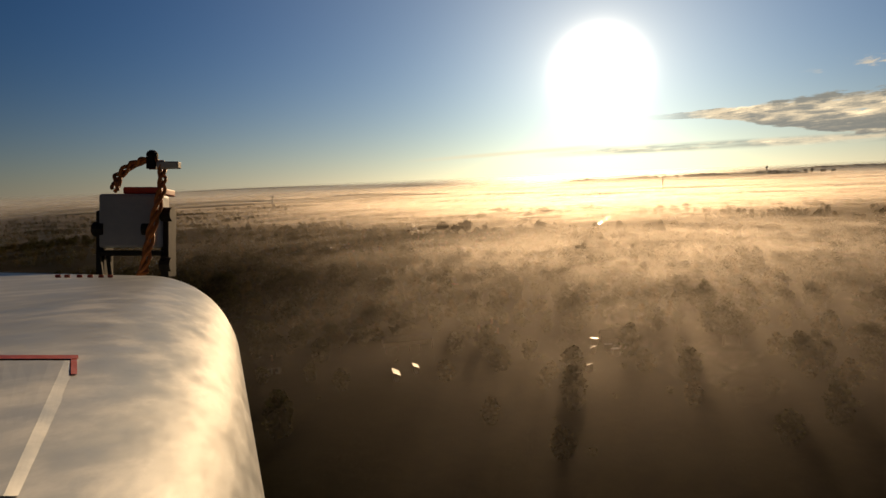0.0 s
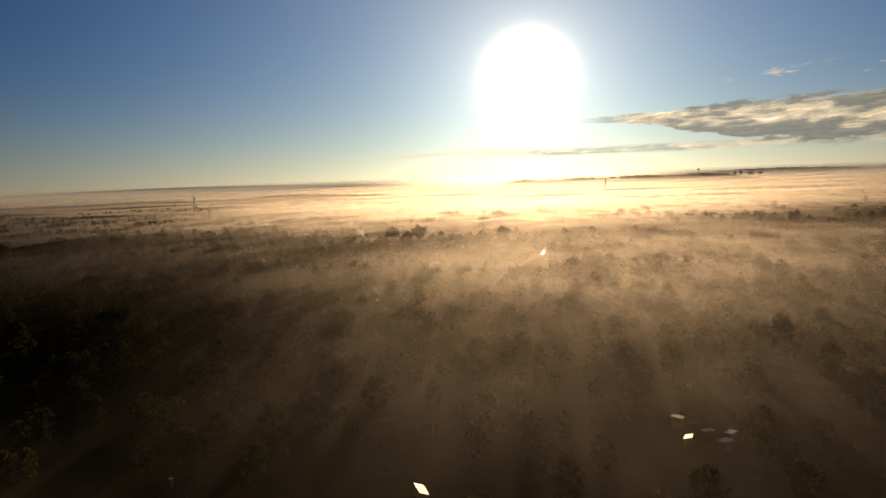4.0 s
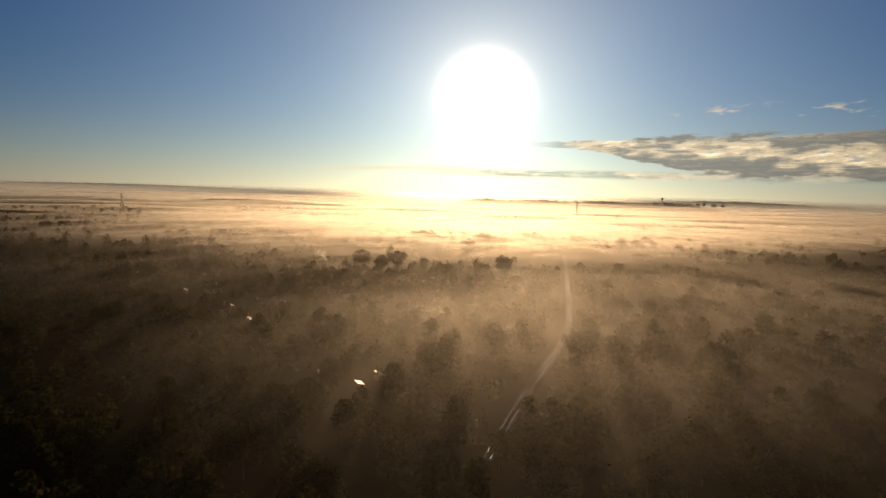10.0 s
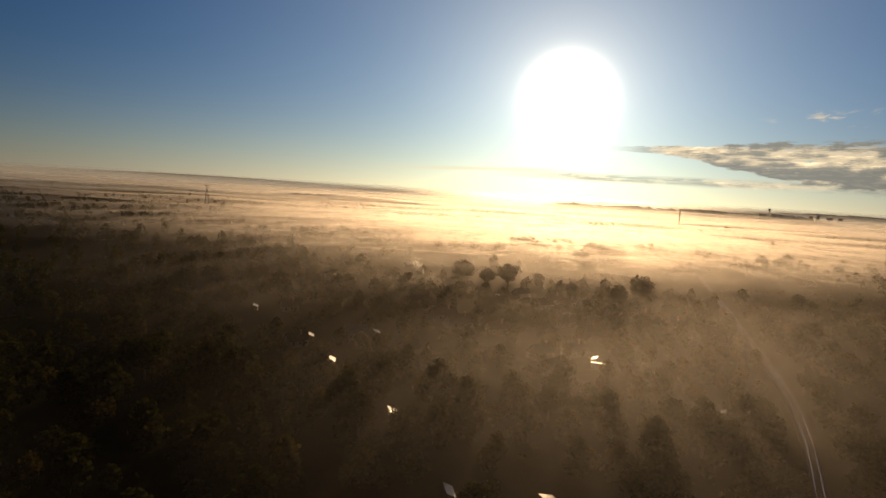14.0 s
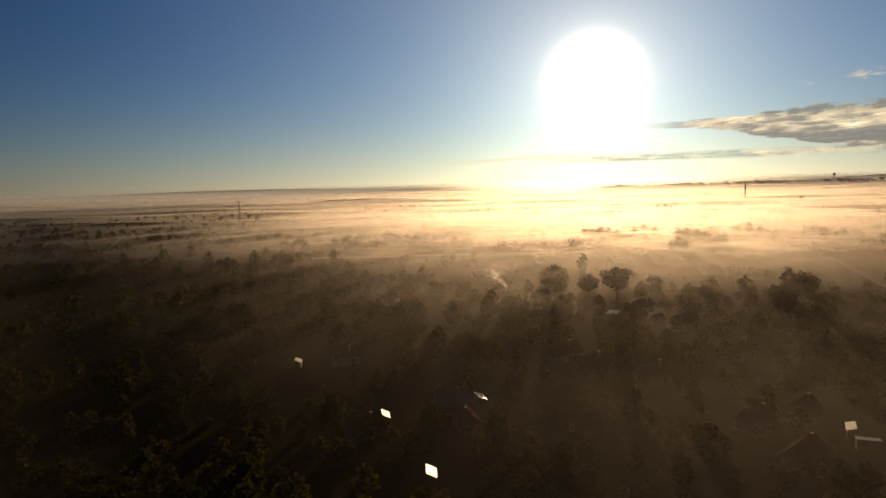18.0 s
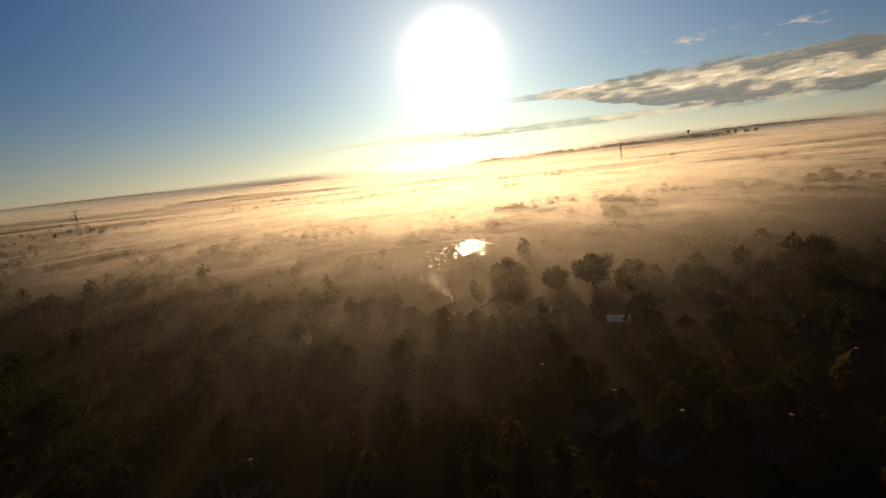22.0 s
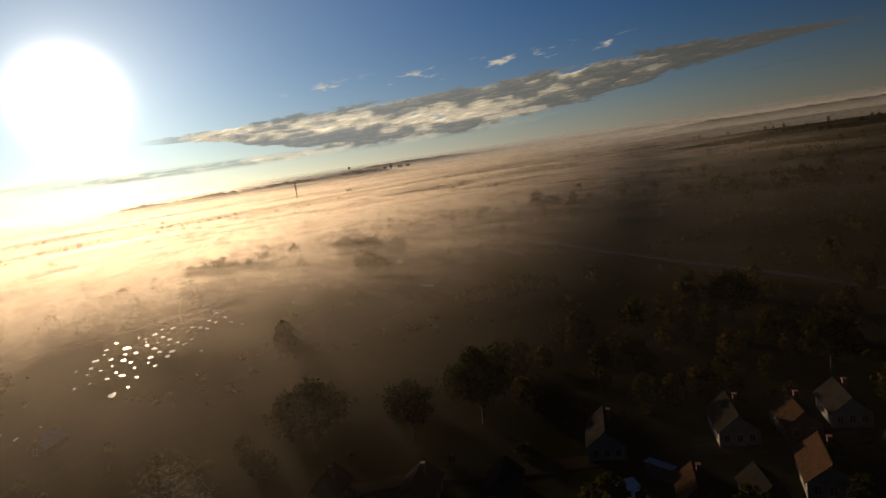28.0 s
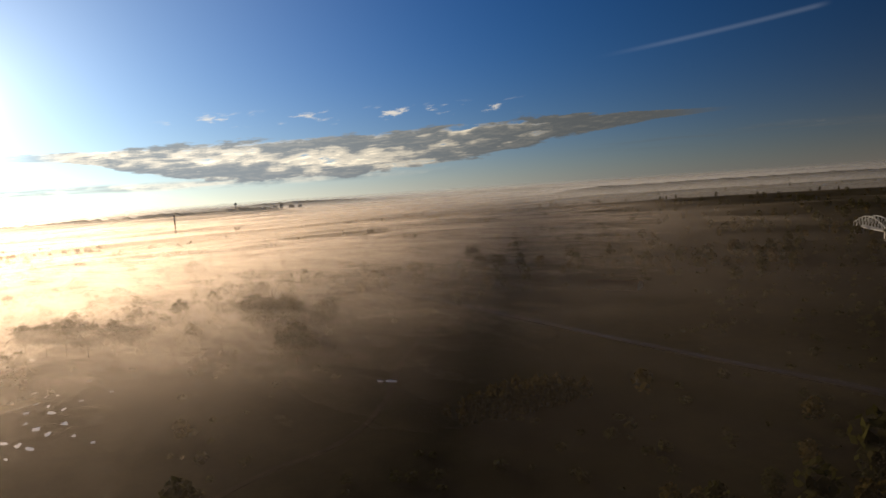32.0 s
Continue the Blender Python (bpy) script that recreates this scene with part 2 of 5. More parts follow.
def mist_material(name, most, seed, contrast=2.3, body=0.055, far_off=False):
    """Thin lying mist: droplets that throw the low sun forward, torn into drifts along the light air of the morning.
    It fills the river wood, thins out over the village on its dry rise and thickens over the low plain beyond."""
    m, n, l, out = shader(name)
    g = n.new("ShaderNodeNewGeometry").outputs["Position"]
    s = n.new("ShaderNodeSeparateXYZ")
    l.new(g, s.inputs[0])

    def span(v, lo, hi, to0, to1):
        k = n.new("ShaderNodeMapRange")
        k.interpolation_type = "SMOOTHSTEP"
        for key, val in (("From Min", lo), ("From Max", hi), ("To Min", to0), ("To Max", to1)):
            k.inputs[key].default_value = val
        l.new(v, k.inputs["Value"])
        return k.outputs[0]

    def mth(op, a, b, clamp=False):
        return math_node(n, l, op, a, b, clamp)

    def pool(cx, cy, rx, ry, inner, outer, amount):
        u = mth("DIVIDE", mth("SUBTRACT", s.outputs["X"], cx), rx)
        v = mth("DIVIDE", mth("SUBTRACT", s.outputs["Y"], cy), ry)
        return span(mth("ADD", mth("MULTIPLY", u, u), mth("MULTIPLY", v, v)), outer, inner, 0.0, amount)

    off = n.new("ShaderNodeVectorMath")
    off.operation, off.inputs[1].default_value = "ADD", (seed * 371.0, seed * 113.0, 0)
    l.new(g, off.inputs[0])

    def cloudy(scale, detail, turn, stretch, warp):
        mp = n.new("ShaderNodeMapping")
        mp.inputs["Rotation"].default_value, mp.inputs["Scale"].default_value = (0, 0, turn), stretch
        l.new(off.outputs[0], mp.inputs[0])
        t = n.new("ShaderNodeTexNoise")
        t.inputs["Scale"].default_value, t.inputs["Detail"].default_value, t.inputs["Roughness"].default_value = scale, detail, 0.55
        t.inputs["Distortion"].default_value = warp
        l.new(mp.outputs[0], t.inputs["Vector"])
        return t.outputs["Fac"]

    big, drift = cloudy(0.006, 3, 0.25, (1, 0.8, 1), 0.4), cloudy(0.026, 5, 0.35, (1, 0.42, 1), 0.7)
    torn = mth("ADD", mth("MULTIPLY", big, 0.55), mth("MULTIPLY", drift, 0.45))
    # thinned towards the east, standing in for mist that dims away from the sun
    east = mth("SUBTRACT", mth("ADD", s.outputs["X"], 195), mth("MULTIPLY", mth("SUBTRACT", s.outputs["Y"], 560), 0.9))
    dry = span(east, 0.0, 500.0, 1.0, 0.16)
    if far_off:
        torn = mth("MULTIPLY", span(torn, 0.3, 0.6, 1.0 - contrast, 1.0), dry)
        amount = mth("MULTIPLY", torn, most, True)
    else:
        west = mth("MULTIPLY", mth("MINIMUM", mth("ADD", s.outputs["X"], 190), 0.0), 0.3)
        out_east = mth("SUBTRACT", mth("ADD", s.outputs["Y"], west), mth("MULTIPLY", mth("MAXIMUM", mth("ADD", s.outputs["X"], 150), 0.0), 0.3))
        lay = mth("ADD", mth("MULTIPLY", span(out_east, PLAIN[0], PLAIN[1], VILLAGE, 1.0), dry), mth("ADD", pool(*RIVER), mth("ADD", pool(*WEST_WOOD), mth("ADD", pool(*NEAR_BANK), pool(*MEADOW)))))
        torn = span(torn, 0.34, 0.66, 1.0 - contrast * 0.5, 1.0 + contrast * 0.5)
        amount = mth("MULTIPLY", mth("MULTIPLY", lay, mth("MAXIMUM", torn, 0.0)), most, True)
    d, mx = n.new("ShaderNodeBsdfTranslucent"), n.new("ShaderNodeMixShader")
    d.inputs["Color"].default_value = (0.6, 0.55, 0.47, 1)
    lobes = []
    for colour, ior, rough in ((DROPLETS, 1.52, 0.98), ((0.39, 0.37, 0.345), 1.33, 0.88)):
        gl = n.new("ShaderNodeBsdfRefraction")
        gl.distribution = "BECKMANN"
        gl.inputs["Color"].default_value, gl.inputs["IOR"].default_value, gl.inputs["Roughness"].default_value = (*colour, 1), ior, rough
        lobes.append(gl)
    both = n.new("ShaderNodeMixShader")
    both.inputs[0].default_value = 0.06
    l.new(lobes[0].outputs[0], both.inputs[1])
    l.new(lobes[1].outputs[0], both.inputs[2])
    mx.inputs[0].default_value = 1.0 - body
    l.new(d.outputs[0], mx.inputs[1])
    l.new(both.outputs[0], mx.inputs[2])
    tr, fin = n.new("ShaderNodeBsdfTransparent"), n.new("ShaderNodeMixShader")
    l.new(amount, fin.inputs[0])
    l.new(tr.outputs[0], fin.inputs[1])
    l.new(mx.outputs[0], fin.inputs[2])
    l.new(fin.outputs[0], out.inputs[0])
    return m


VILLAGE, PLAIN = 0.028, (500, 1130)
RIVER = (130, 365, 310, 250, 0.1, 1.3, 0.34)
MEADOW = (-190, 765, 80, 95, 0.2, 1.3, -0.11)          # the wet meadow lies clear
NEAR_BANK = (-30, 150, 130, 95, 0.1, 1.3, 0.2)
WEST_WOOD = (-350, 430, 200, 230, 0.1, 1.3, 0.07)
GROUND = ground_material()
LEAF = leaf_material("autumn_green_foliage", (0.012, 0.016, 0.004), (0.045, 0.042, 0.011))
LEAF_GOLD = leaf_material("yellowing_foliage", (0.02, 0.018, 0.004), (0.07, 0.052, 0.012))
BARK = plain("bark", (0.03, 0.022, 0.015), (0.09, 0.07, 0.05), 4.0, 0.95, bump=0.6)


# ---- building blocks ----
def mesh_from(name, verts, faces, material, smooth=False):
    me = bpy.data.meshes.new(name)
    me.from_pydata([tuple(map(float, v)) for v in verts], [], [tuple(f) for f in faces])
    me.materials.append(material)
    if smooth:
        me.polygons.foreach_set("use_smooth", [True] * len(me.polygons))
    me.update()
    return me


def put(name, me, parent=None, m=None, label=""):
    ob = new(name, me)
    if parent is not None:
        ob.parent = parent
    if m is not None:
        ob.matrix_basis = m
    if label:
        ob["label"] = label
    return ob


def part(name, bm, material, parent=None, label="", smooth=False, bevel=0.0):
    if bevel:
        bmesh.ops.bevel(bm, geom=list(bm.edges), offset=bevel, segments=2, affect="EDGES", profile=0.5)
    me = bpy.data.meshes.new(name)
    bm.to_mesh(me)
    bm.free()
    me.materials.append(material)
    if smooth:
        me.polygons.foreach_set("use_smooth", [True] * len(me.polygons))
    return put(name, me, parent, None, label)


def box(bm, x0, x1, y0, y1, z0, z1, m=None):
    v = bmesh.ops.create_cube(bm, size=1.0, matrix=Matrix.Translation(((x0 + x1) / 2, (y0 + y1) / 2, (z0 + z1) / 2)) @ Matrix.Diagonal((x1 - x0, y1 - y0, z1 - z0, 1)))["verts"]
    if m is not None:
        bmesh.ops.transform(bm, matrix=m, verts=v)
    return v


def rod(bm, a, b, r0, r1=None, sides=6):
    a, b = Vector(a), Vector(b)
    r1 = r0 if r1 is None else r1
    d = b - a
    m = Matrix.Translation((a + b) / 2) @ d.to_track_quat("Z", "Y").to_matrix().to_4x4()
    return bmesh.ops.create_cone(bm, cap_ends=True, segments=sides, radius1=r0, radius2=max(r1, 0.001), depth=d.length, matrix=m)["verts"]


# ---- large structure ----
def hill(x, y):
    """Height of the land: nearly flat, a low swell here and there, ridges far out."""
    return 0.9 * noise.noise((x * 0.006, y * 0.006, 0)) + 0.4 * noise.noise((x * 0.03, y * 0.03, 3))


def build_ground():
    rings = [0, 30, 60, 95, 130, 170, 210, 255, 300, 350, 400, 460, 520, 590, 670, 760, 860, 980, 1120, 1300, 1520, 1800, 2150, 2600, 3200, 4000, 5000, 7000, 12000, 30000]
    seg = 180
    verts, faces = [(-100, 400, hill(-100, 400))], []
    for r in rings[1:]:
        for k in range(seg):
            a = 2 * math.pi * k / seg
            x, y = -100 + r * math.sin(a), 400 + r * math.cos(a)
            verts.append((x, y, hill(x, y) if r < 6000 else 0))
    for k in range(seg):
        faces.append((0, 1 + (k + 1) % seg, 1 + k))
    for i in range(len(rings) - 2):
        for k in range(seg):
            a, b = 1 + i * seg + k, 1 + i * seg + (k + 1) % seg
            faces.append((a, b, b + seg, a + seg))
    g = put("ground", mesh_from("ground", verts, faces, GROUND, True))
    tagged(g, "dark dewy grass and soil of flat river land", "ground", kind="structure")


build_ground()


def curtains(name, z, x0, x1, dx, y0, y1, step, height, deep, most, seed, label, **more):
    """Hanging mist: hair-thin curtains of droplets, one close behind another, with clear air between."""
    rng = np.random.default_rng(int(z * 10))
    rows_y = np.arange(y0, y1, step)
    X, Y = np.meshgrid(np.arange(x0, x1 + 1, dx), rows_y + rng.uniform(-0.1, 0.1, len(rows_y)) * step)
    Z = z + deep * (np.sin(X * 0.012 + Y * 0.015 + 5 * seed) + 0.6 * np.sin(X * 0.03 - Y * 0.023 + seed) + 0.3 * np.sin(X * 0.071 + Y * 0.049 + 2 * seed))
    co = np.stack([np.stack([X, Y, Z], -1), np.stack([X, Y, Z + height], -1)], 2).reshape(-1, 3).astype(np.float32)
    rows, cols = X.shape
    r, c = np.meshgrid(np.arange(rows), np.arange(cols - 1), indexing="ij")
    i = (r * cols + c).ravel() * 2
    loops = np.stack([i, i + 2, i + 3, i + 1], -1).astype(np.int32)
    me = bpy.data.meshes.new(name)
    me.vertices.add(len(co))
    me.vertices.foreach_set("co", co.ravel())
    me.loops.add(loops.size)
    me.loops.foreach_set("vertex_index", loops.ravel())
    me.polygons.add(len(loops))
    me.polygons.foreach_set("loop_start", np.arange(0, loops.size, 4, dtype=np.int32))
    me.update(calc_edges=True)
    me.materials.append(mist_material(name, most, seed, **more))
    tagged(put(name, me), label, "mist", kind="stuff")


LABEL = "golden morning mist hanging in drifts over woods and village"
for z, most in ((3.2, 0.95), (5.0, 0.95), (6.8, 0.95), (8.6, 0.95), (10.4, 0.92), (12.4, 0.88), (14.6, 0.82), (17.2, 0.75), (20.4, 0.65), (24.5, 0.5)):
    curtains("mist_drift", z, -470, 370, 42, 60, 620, 0.28, 0.0075, min(1.6, z * 0.3), most, 6 + z, LABEL)
    curtains("mist_drift", z, -560, 560, 56, 620, 1200, 0.5, 0.01335, min(1.6, z * 0.3), most, 6 + z, LABEL)
for z, most in ((5.0, 0.5), (13.0, 0.35)):
    for x0, x1, k in ((-2400, -560, 1.0), (560, 2400, 0.7)):
        curtains("mist_field", z, x0, x1, 80, 250, 1200, 0.9, 0.048, z * 0.2, most * k, 6 + z, "thin mist lying over the far fields", far_off=True, contrast=0.5)
for z, most in ((8.0, 0.45), (16.0, 0.3), (26.0, 0.12)):
    curtains("mist_bank", z, -3000, 3000, 250, 1200, 3200, 2.4, 0.18, z * 0.2, most, 6 + z, "broad bank of sunlit mist over the far plain", far_off=True, contrast=0.2, body=0.1)


def haze_ring(name, radius, top, fade, amount, gap, glow, label):
    """A far shell of thin level bands with clear gaps, added to imitate haze."""
    m, n, l, out = shader(name)
    sep = n.new("ShaderNodeSeparateXYZ")
    l.new(n.new("ShaderNodeNewGeometry").outputs["Position"], sep.inputs[0])
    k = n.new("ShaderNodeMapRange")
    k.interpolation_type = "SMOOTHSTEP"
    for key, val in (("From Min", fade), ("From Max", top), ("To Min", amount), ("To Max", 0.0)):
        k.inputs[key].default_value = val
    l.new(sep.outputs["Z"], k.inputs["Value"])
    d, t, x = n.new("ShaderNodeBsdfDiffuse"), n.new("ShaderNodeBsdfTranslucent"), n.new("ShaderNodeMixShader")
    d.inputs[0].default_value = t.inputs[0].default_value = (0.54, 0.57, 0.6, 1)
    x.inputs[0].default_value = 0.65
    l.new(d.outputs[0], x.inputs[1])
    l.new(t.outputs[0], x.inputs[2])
    r, x2 = n.new("ShaderNodeBsdfRefraction"), n.new("ShaderNodeMixShader")
    r.distribution = "BECKMANN"
    r.inputs["Color"].default_value, r.inputs["IOR"].default_value, r.inputs["Roughness"].default_value = (0.56, 0.55, 0.53, 1), 1.33, 0.85
    x2.inputs[0].default_value = glow
    l.new(x.outputs[0], x2.inputs[1])
    l.new(r.outputs[0], x2.inputs[2])
    x = x2
    tr, fin = n.new("ShaderNodeBsdfTransparent"), n.new("ShaderNodeMixShader")
    l.new(k.outputs[0], fin.inputs[0])
    l.new(tr.outputs[0], fin.inputs[1])
    l.new(x.outputs[0], fin.inputs[2])
    l.new(fin.outputs[0], out.inputs[0])
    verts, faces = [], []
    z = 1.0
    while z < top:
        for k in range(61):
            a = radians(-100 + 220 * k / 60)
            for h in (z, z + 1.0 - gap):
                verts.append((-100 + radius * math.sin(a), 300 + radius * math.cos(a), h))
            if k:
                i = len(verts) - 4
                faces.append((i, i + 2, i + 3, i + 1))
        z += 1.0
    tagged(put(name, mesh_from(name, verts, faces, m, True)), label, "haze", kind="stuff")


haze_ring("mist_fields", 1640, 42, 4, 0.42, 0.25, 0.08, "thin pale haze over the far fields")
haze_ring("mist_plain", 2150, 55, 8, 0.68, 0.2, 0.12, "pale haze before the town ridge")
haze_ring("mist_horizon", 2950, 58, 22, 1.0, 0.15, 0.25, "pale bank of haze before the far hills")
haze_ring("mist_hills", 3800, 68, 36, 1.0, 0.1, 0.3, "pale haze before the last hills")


# ---- trees ----
def tree_parts(seed, height, spread, form="round", clumps=260, leaf=0.55, material=None):
    """Trunk with limbs, and a crown of many small leaf clumps round the limb ends."""
    rng = random.Random(seed)
    bm = bmesh.new()
    fork = height * (0.28 if form != "bare" else 0.35)
    base = height * 0.022 + 0.08
    rod(bm, (0, 0, -0.3), (0.05 * height * (rng.random() - 0.5), 0, fork), base, base * 0.75, 7)
    rod(bm, (0, 0, fork * 0.98), (0.04 * height * (rng.random() - 0.5), 0.04 * height * (rng.random() - 0.5), height * 0.86), base * 0.72, base * 0.15, 6)
    tips = []
    for k in range(15):
        z0 = fork + (height * 0.8 - fork) * (k / 15) ** 0.9
        a = k * 2.4 + rng.random()
        t = (z0 - fork) / (height - fork)
        if form == "poplar":
            reach = spread * (0.55 + 0.45 * math.sin(math.pi * min(1, t + 0.2)))
            rise = height * 0.16
        elif form == "umbrella":
            reach = spread * (0.3 + 0.75 * math.sin(math.pi * min(1, t * 0.95)) ** 0.8)
            rise = height * (0.17 - 0.1 * t)
        else:
            reach = spread * math.sqrt(max(0.06, 1 - ((t - 0.36) / 0.66) ** 2))
            rise = height * (0.04 + 0.1 * (1 - t))
        reach *= 0.75 + 0.45 * rng.random()
        tip = Vector((math.cos(a) * reach, math.sin(a) * reach, min(z0 + rise, height * 0.95)))
        rod(bm, (0, 0, z0), tip, base * 0.35 * (1 - 0.6 * t), base * 0.06, 5)
        tips += [tip, tip * 0.7 + Vector((0, 0, z0)) * 0.3 + Vector((0, 0, height * 0.03))]
    tips += [Vector((0, 0, height * 0.95)), Vector((spread * 0.2, -spread * 0.2, height * 0.9))]
    me_t = bpy.data.meshes.new("trunk")
    bm.to_mesh(me_t)
    bm.free()
    me_t.materials.append(BARK)
    verts, faces = [], []
    for n_clump in range(clumps):
        c = rng.choice(tips)
        g = spread * 0.2
        c = c + Vector((rng.gauss(0, g), rng.gauss(0, g), rng.gauss(0, g * 0.75)))
        if c.z < fork * 0.75:
            continue
        if n_clump < clumps // 12:
            p, u = c * 0.82 + Vector((0, 0, fork * 0.2)), Vector((rng.gauss(0, 1), rng.gauss(0, 1), rng.gauss(0, 0.7))).normalized() * leaf * 2.2
            w = u.cross(Vector((rng.gauss(0, 1), rng.gauss(0, 1), rng.gauss(0, 1)))).normalized() * leaf * 1.6
            i = len(verts)
            verts += [p - u, p + w, p + u, p - w]
            faces.append((i, i + 1, i + 2, i + 3))
        for _ in range(3):
            p = c + Vector((rng.gauss(0, leaf * 0.7), rng.gauss(0, leaf * 0.7), rng.gauss(0, leaf * 0.6)))
            u = Vector((rng.gauss(0, 1), rng.gauss(0, 1), rng.gauss(0, 0.7))).normalized() * leaf * (0.5 + rng.random() * 0.7)
            w = u.cross(Vector((rng.gauss(0, 1), rng.gauss(0, 1), rng.gauss(0, 1)))).normalized() * leaf * (0.35 + rng.random() * 0.4)
            i = len(verts)
            verts += [p - u, p + w * 0.9 - u * 0.15, p + u, p - w + u * 0.1]
            faces.append((i, i + 1, i + 2, i + 3))
    me_c = mesh_from("crown", verts, faces, material or LEAF)
    return me_t, me_c


def tree(x, y, parts, scale=1.0, turn=0.0, label="", group="", name="tree"):
    e = new(name)
    e.matrix_basis = Matrix.LocRotScale((x, y, hill(x, y)), Euler((0, 0, turn)), (scale, scale, scale))
    put("trunk", parts[0], e)
    put("crown", parts[1], e)
    tagged(e, label, "tree", group)
    return e


KINDS = [
    tree_parts(11, 12, 4.2, "round", 1150, 0.5),
    tree_parts(12, 13, 3.0, "poplar", 1000, 0.46),
    tree_parts(13, 9, 3.8, "round", 1000, 0.46),
    tree_parts(14, 14, 5.0, "umbrella", 1300, 0.5),
    tree_parts(15, 7, 3.0, "round", 760, 0.42, LEAF_GOLD),
    tree_parts(16, 11, 3.6, "round", 1000, 0.46, LEAF_GOLD),
    tree_parts(17, 10, 3.9, "round", 1050, 0.46),
    tree_parts(18, 12, 3.2, "poplar", 950, 0.46),
]


def clear_of(x, y):
    """True where a tree may stand: off the track, the street and the roofs."""
    for ax, ay, bx, by, wide in LANES:
        dx, dy = bx - ax, by - ay
        t = max(0, min(1, ((x - ax) * dx + (y - ay) * dy) / (dx * dx + dy * dy)))
        if math.hypot(x - ax - t * dx, y - ay - t * dy) < wide:
            return False
    return all(math.hypot(x - hx, y - hy) > 7.5 for hx, hy, *_ in HOUSES) and all(math.hypot(x - hx, y - hy) > r for hx, hy, r in OPEN) and all(math.hypot(x - hx, y - hy) > 9 for hx, hy, *_ in LANDMARK)


LANDMARK = [
    (-172, 664, 6, 1.4, "tall bushy tree beside the village"), (-155, 654, 0, 0.95, "broad dark tree in the row behind the village"), (-142, 648, 3, 1.08, "umbrella-shaped tree on a bare trunk"),
    (-80, 614, 0, 1.0, "round dense tree beside the street"), (-50, 537, 2, 1.2, "dark round tree beside the railway"), (-93, 819, 2, 1.5, "spreading bushy tree alone in the meadow mist"),
    (79, 909, 0, 1.05, "dark tree standing out of the mist"), (97, 912, 2, 1.2, "bushy tree standing out of the mist"), (205, 529, 0, 1.3, "tall tree rising out of the mist"), (40, 224, 3, 0.95, "tall spreading tree over the river wood"), (46, 227, 0, 0.8, "tall broad tree over the river wood"), (-52, 236, 0, 0.9, "round tree at the wood edge"),
    (-50, 946, 0, 1.0, "tree standing out of the mist"), (-30, 1120, 0, 1.1, "tree standing out of the mist"),
    (-84, 872, 0, 1.25, "tall tree of a clump in the golden mist"), (-74, 868, 6, 1.5, "broad tree of a clump in the golden mist"), (-66, 876, 0, 1.1, "broad tree of a clump in the golden mist"), (-58, 862, 2, 1.3, "low tree of a clump in the golden mist"), (-79, 884, 3, 1.1, "tall tree of a clump in the golden mist"),
    (-160, 922, 1, 1.0, "slim poplar in a misty row"), (-154, 915, 7, 1.1, "slim poplar in a misty row"), (-148, 908, 1, 1.15, "slim poplar in a misty row"), (-142, 900, 0, 1.1, "broad tree in a misty row"), (-134, 893, 6, 1.3, "broad tree in a misty row"), (-127, 889, 0, 0.95, "broad tree in a misty row"), (-197, 905, 7, 0.9, "slim poplar in a misty row"), (-205, 896, 1, 0.8, "slim poplar in a misty row"), (-215, 890, 6, 0.9, "bushy tree in a misty row"),
    (-63, 648, 0, 1.1, "dark round tree at the end of the street"), (120, 960, 6, 1.2, "bushy tree standing out of the mist"),
]
TRACK = [(-78, 330), (-65, 381), (-52, 425), (-46, 447), (-40, 474), (-34, 512), (-24, 592), (-10, 704), (1, 796), (16, 930)]
STREET = [(-262, 690), (-205, 655), (-167, 642), (-147, 628), (-128, 616), (-60, 566), (20, 505)]
LANE = [(-232, 640), (-218, 594), (-207, 573), (-193, 559), (-150, 515), (-100, 470)]
LANES = [(*a, *b, w) for p, w in ((TRACK, 5.0), (STREET, 5.0), (LANE, 4.0)) for a, b in zip(p, p[1:])]
OPEN = [(-190, 790, 42), (-225, 735, 22), (-150, 835, 20), (-40, 770, 55), (30, 790, 50), (-110, 760, 28), (78, 810, 20), (-300, 815, 40), (-250, 830, 35), (-70, 211, 13), (-160, 692, 26), (-122, 690, 24), (-190, 694, 18), (-142, 672, 14), (-172, 680, 10)]
